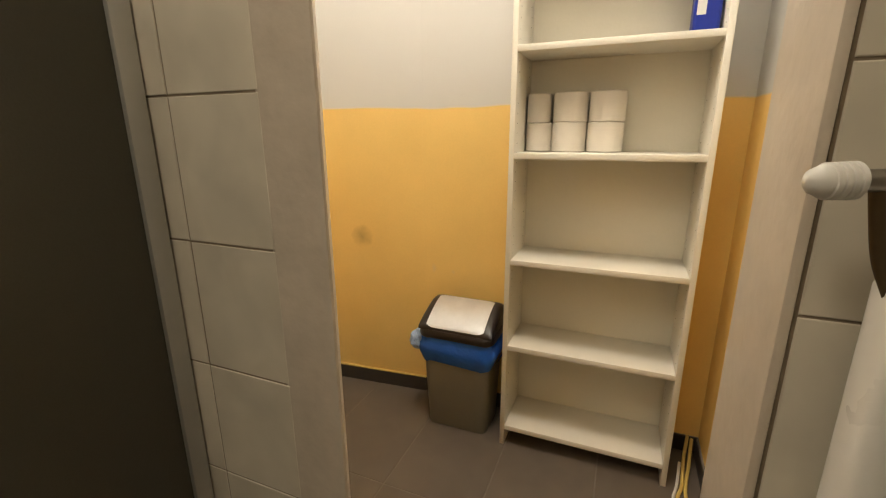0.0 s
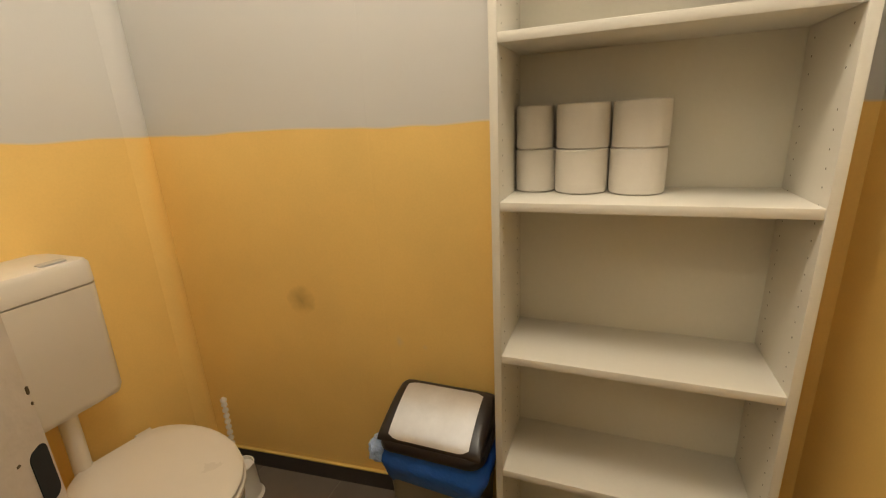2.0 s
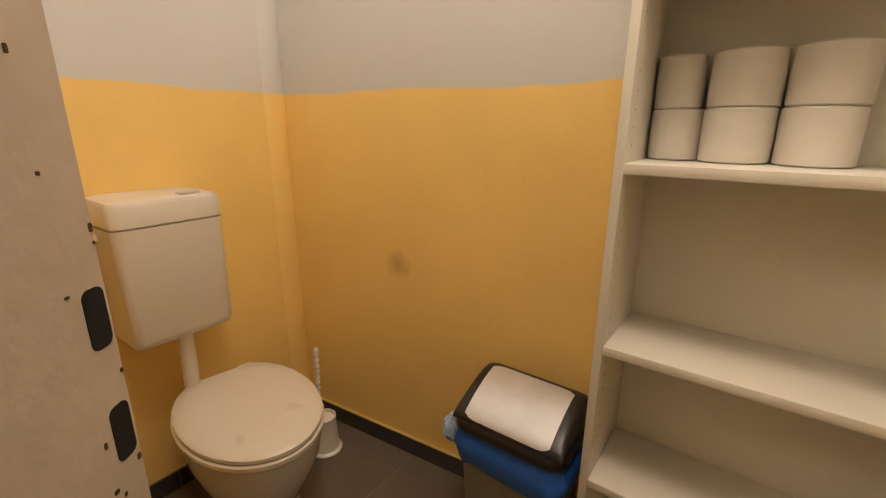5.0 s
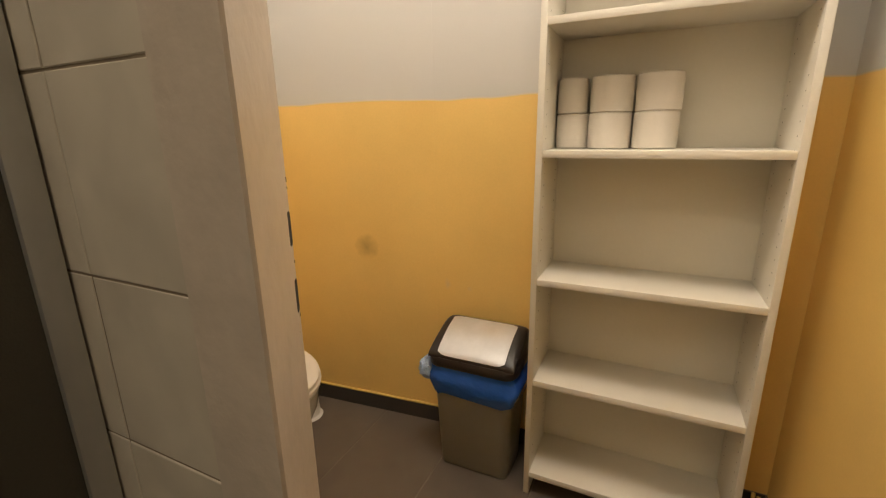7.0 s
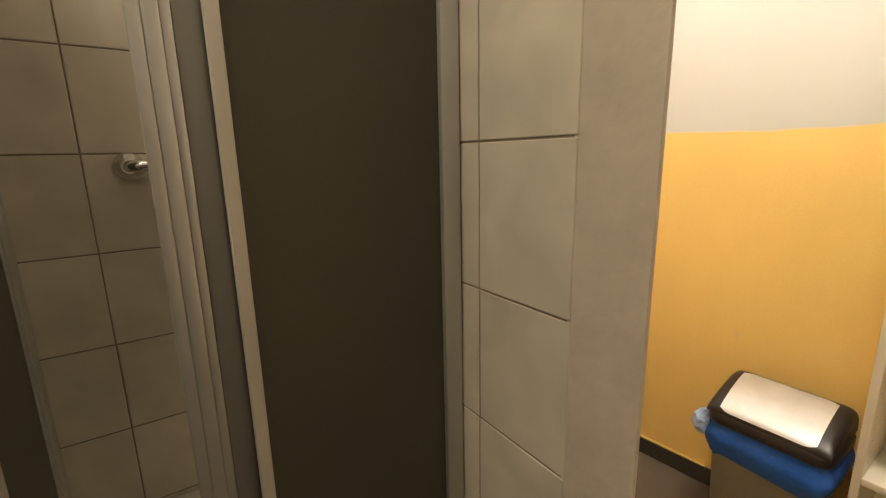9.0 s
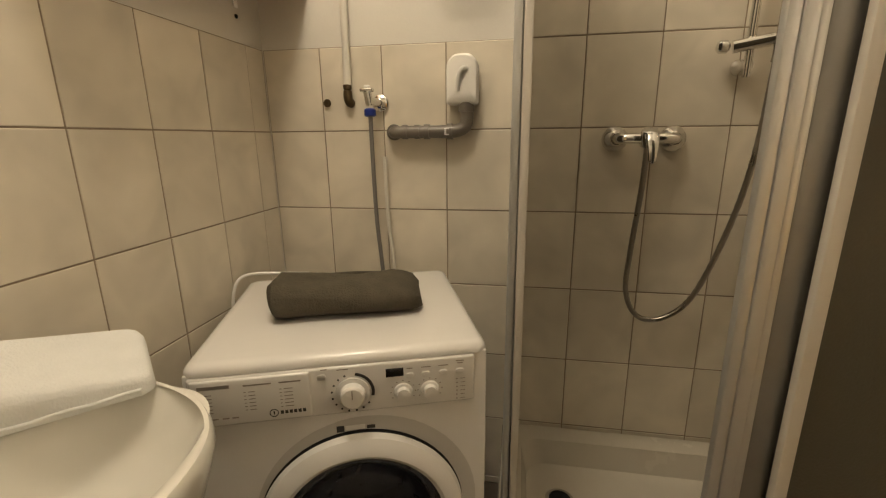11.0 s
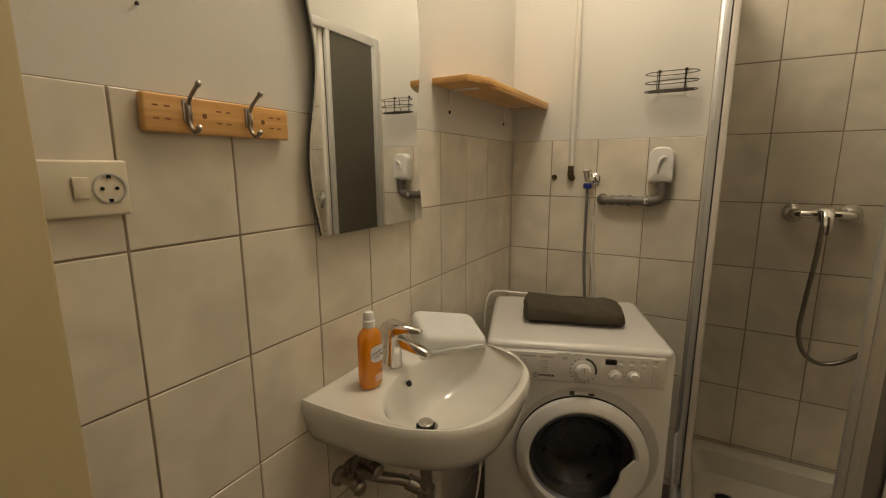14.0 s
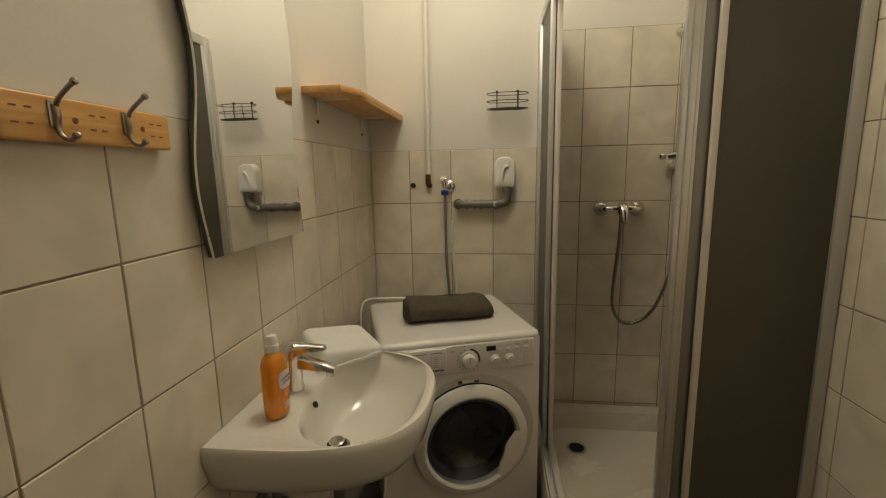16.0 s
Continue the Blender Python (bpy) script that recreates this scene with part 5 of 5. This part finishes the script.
pipe = thing("wall_pipe", (0.283, 0, 1.38), "thin white conduit down the wall ending in a brass fitting", "pipe")
part("conduit", rod((0.284, -0.016, 1.415), (0.290, -0.016, TOP), 0.0115, 14), SKIN_PIPE, pipe)
part("fitting", lathe([(0.013, 0), (0.013, 0.012), (0.010, 0.014), (0.013, 0.017), (0.013, 0.028), (0.010, 0.03)], (0.283, -0.018, 1.388), n=14), BRASS, pipe)
part("elbow", tube([(0.283, -0.018, 1.392), (0.284, -0.018, 1.375), (0.286, -0.012, 1.366), (0.287, -0.002, 1.364)], 0.014, 14), BRASS, pipe)
part("wall_plug", lathe([(0.013, 0), (0.012, 0.003), (0.006, 0.0032), (0.005, 0.0015)], (0.207, -0.003, 1.366), (0, -1, 0), n=18), BRASS, pipe)


def wire_basket():
    x0, x1, z0 = 0.562, 0.745, 1.700
    b = thing("wire_basket", (0.65, 0, z0), "small empty dark wire basket screwed to the wall", "basket")
    def hoop(z, dep):
        n = 40
        return [((x0 + x1) / 2 + (x1 - x0) / 2 * math.copysign(abs(math.cos(a)) ** 0.7, math.cos(a)), -0.008 - dep / 2 - dep / 2 * math.sin(a), z) for a in (2 * math.pi * i / n for i in range(n + 1))]
    for z, d in ((z0, 0.075), (z0 + 0.032, 0.082), (z0 + 0.064, 0.088)):
        part("hoop", tube(hoop(z, d), 0.0017, 6, steps=0), WIRE, b)
    for k in range(5):
        y = -0.02 - 0.013 * k
        part("floor_wire", rod((x0 + 0.012, y, z0), (x1 - 0.012, y, z0), 0.0013, 6), WIRE, b)
    for x in (x0 + 0.045, x1 - 0.045):
        part("hanger", tube([(x, -0.006, z0 - 0.002), (x, -0.005, z0 + 0.04), (x, -0.005, z0 + 0.082)], 0.0022, 6), WIRE, b)
        part("front_wire", tube([(x, -0.083, z0), (x, -0.09, z0 + 0.032), (x, -0.096, z0 + 0.064)], 0.0015, 6), WIRE, b)
        part("screw", lathe([(0.006, 0), (0.006, 0.004), (0.002, 0.006)], (x, 0.001, z0 + 0.082), (0, -1, 0), n=12), WIRE, b)


wire_basket()


def radiator():
    r = thing("radiator", (1.50, -2.0, 0.2), "white ribbed panel radiator with a thermostat valve", "radiator")
    y1, y0, x0, x1 = -1.752, -2.35, 1.455, 1.530
    for k in range(13):
        y = y1 - 0.010 - 0.045 * k
        part("rib", box((x0 + 0.012, y - 0.034, 0.22), (x1, y, 1.10), 0.014, 3), WHITE_PLASTIC, r)
    for z in (0.26, 1.08):
        part("header", rod((1.499, y1 - 0.02, z), (1.499, y0 + 0.01, z), 0.02), WHITE_PLASTIC, r)
    for z in (0.5, 0.95):
        part("bracket", box((1.525, -2.0, z), (W - 0.002, -1.97, z + 0.05)), WHITE_PLASTIC, r)
    v = part("valve", tube([(1.499, y1 - 0.016, 1.08), (1.502, y1 - 0.004, 1.11), (1.503, y1 + 0.004, 1.145), (1.503, y1 + 0.010, 1.176)], 0.0058, 12), BRASS, r, "dark radiator valve")
    part("valve_neck", rod((1.503, y1 + 0.006, 1.178), (1.497, y1 + 0.024, 1.178), 0.0095, 16), STEEL, v)
    prof = [(0.008, 0.0), (0.0150, 0.002)]
    for k in range(4):
        prof += [(0.0160 - 0.0002 * k, 0.003 + 0.0062 * k), (0.0160 - 0.0002 * k, 0.0072 + 0.0062 * k), (0.0138, 0.0078 + 0.0062 * k), (0.0138, 0.0088 + 0.0062 * k)]
    prof += [(0.0135, 0.0285), (0.0105, 0.036), (0.0050, 0.0405), (0.001, 0.0415)]
    part("thermostat", lathe(prof, (1.496, y1 + 0.026, 1.178), (-0.35, 0.93, -0.02), n=28), WHITE_PLASTIC, v, "white ribbed thermostat head")


radiator()

nail = thing("wall_nail", (0.0, -1.61, 1.656), "small dark nail in the cream painted wall", "nail")
part("nail_head", lathe([(0.0015, 0.0), (0.0015, 0.005), (0.0032, 0.006), (0.0022, 0.0075)], (-0.004, -1.61, 1.656), (1, 0, 0), n=12), WIRE, nail)


# ---- tiles and skirting, piece by piece ----
TILE_MESH = {}


def tile_piece(parent, name, axis, u0, u1, v0, v1, plane, out, mat, depth=0.004, gap=0.0016):
    """One tile on the plane axis = plane, facing out (+1 or -1); u, v span it. Alike tiles share one mesh."""
    w, h = u1 - u0 - 2 * gap, v1 - v0 - 2 * gap
    if w < 0.004 or h < 0.004:
        return
    key = (axis, out, round(w, 3), round(h, 3), mat.name)
    if key not in TILE_MESH:
        q = min(0.0016, w / 4, h / 4)
        back, face = -depth * out, 0.0
        def at(u, v, n):
            return {"x": (n, u, v), "y": (u, n, v), "z": (u, v, n)}[axis]
        ring = lambda i, n: [at(a * (w / 2 - i), b * (h / 2 - i), n) for a, b in ((-1, -1), (1, -1), (1, 1), (-1, 1))]
        bm = loft([ring(0, back), ring(0, -q * out), ring(q * 0.4, -q * 0.35 * out), ring(q, face)], caps=(False, True))
        bmesh.ops.recalc_face_normals(bm, faces=bm.faces)
        me = bpy.data.meshes.new(name)
        bm.to_mesh(me)
        bm.free()
        me.materials.append(mat)
        TILE_MESH[key] = me
    ob = new(name, TILE_MESH[key])
    j = random.uniform(-0.0006, 0.0006)
    cu, cv = (u0 + u1) / 2, (v0 + v1) / 2
    ob.location = {"x": (plane + j, cu, cv), "y": (cu, plane + j, cv), "z": (cu, cv, plane)}[axis]
    ob.parent = parent


def cuts(lo, hi, start, step):
    first = math.ceil((lo - start) / step)
    out = [lo]
    k = first
    while start + k * step < hi:
        if start + k * step > lo + 0.006:
            out.append(start + k * step)
        k += 1
    if hi - out[-1] < 0.006:
        out[-1] = hi
    else:
        out.append(hi)
    return out


def tiling(parent, axis, us, vs, plane, out, mat=TILE, name="tile"):
    for a, b in zip(us, us[1:]):
        for c, d in zip(vs, vs[1:]):
            tile_piece(parent, name, axis, a, b, c, d, plane, out, mat)


ROWS = cuts(0.0, 1.53, 0.03, 0.25)
HIGH = cuts(0.0, 2.03, 0.03, 0.25)


def grout_bed(name, lo, hi):
    return tagged(part(name, box(lo, hi), GROUT, smooth=0), "brown cement joints behind the wall tiles", kind="structure")


bed = grout_bed("tiling_left", (-0.003, FRONT, 0), (-0.0018, 0, 1.53))
tiling(bed, "x", cuts(FRONT, -0.001, -1.469, 0.197), ROWS, 0.0, 1)
bed = grout_bed("tiling_back", (0.001, 0.0018, 0), (0.79, 0.003, 1.53))
tiling(bed, "y", cuts(0.001, 0.79, 0.19, 0.20), ROWS, 0.0, -1)
bed = grout_bed("tiling_shower", (0.79, 0.0018, 0), (W, 0.003, 2.03))
tiling(bed, "y", cuts(0.79, W - 0.001, 0.19, 0.20), HIGH, 0.0, -1)
bed = grout_bed("tiling_right", (W + 0.0018, DL + 0.1, 0), (W + 0.003, 0, 2.03))
tiling(bed, "x", cuts(-1.038, -0.001, -0.83, 0.20), HIGH, W, -1)
bed = grout_bed("tiling_radiator", (W + 0.0018, FRONT, 0), (W + 0.003, DR - 0.008, 2.03))
tiling(bed, "x", cuts(FRONT, DR - 0.010, -0.83, 0.20), HIGH, W, -1)

YS = cuts(WCR, WCL, -0.517, 0.345)
for a, b in zip(YS, YS[1:]):
    for c, d in ((1.70, 2.13), (2.13, WC1)):
        tile_piece(floor, "floor_tile", "z", c, d, a, b, FZ, 1, FLOOR_TILE, gap=0.002)
for a, b in zip((-2.62, -2.275, -1.93, -1.585, -1.24, -0.895, -0.55, -0.205), (-2.275, -1.93, -1.585, -1.24, -0.895, -0.55, -0.205, 0)):
    for c, d in ((0, 0.35), (0.35, 0.95), (0.95, W)):
        tile_piece(floor, "floor_tile", "z", c, d, a, b, 0.0, 1, FLOOR_TILE, gap=0.002)
for c, d in ((DR, -1.4), (-1.4, DL)):
    tile_piece(floor, "floor_tile", "z", W, 1.70, c, d, 0.0, 1, FLOOR_TILE, gap=0.002)

skirt = structure("baseboard", box((WC1 - 0.006, WCR, 0), (WC1, WCL, FZ + 0.068)), FLOOR_GROUT, "dark grey tiled skirting along the yellow walls")
for a, b in zip(YS, YS[1:]):
    tile_piece(skirt, "skirting_tile", "x", a, b, FZ, FZ + 0.070, WC1 - 0.009, -1, SKIRT_TILE)
bm = box((1.70, WCL - 0.006, 0), (WC1 - 0.006, WCL, FZ + 0.068))
skirt = structure("baseboard", bm, FLOOR_GROUT, "dark grey tiled skirting along the yellow walls")
for a, b in ((1.70, 2.10), (2.10, 2.44), (2.44, WC1 - 0.01)):
    tile_piece(skirt, "skirting_tile", "y", a, b, FZ, FZ + 0.070, WCL - 0.009, -1, SKIRT_TILE)
skirt = structure("baseboard", box((WC0 + 0.01, WCR, 0), (WC1 - 0.006, WCR + 0.006, FZ + 0.068)), FLOOR_GROUT, "dark grey tiled skirting along the yellow walls")
for a, b in ((WC0 + 0.01, 2.10), (2.10, 2.44), (2.44, WC1 - 0.01)):
    tile_piece(skirt, "skirting_tile", "y", a, b, FZ, FZ + 0.070, WCR + 0.009, 1, SKIRT_TILE)
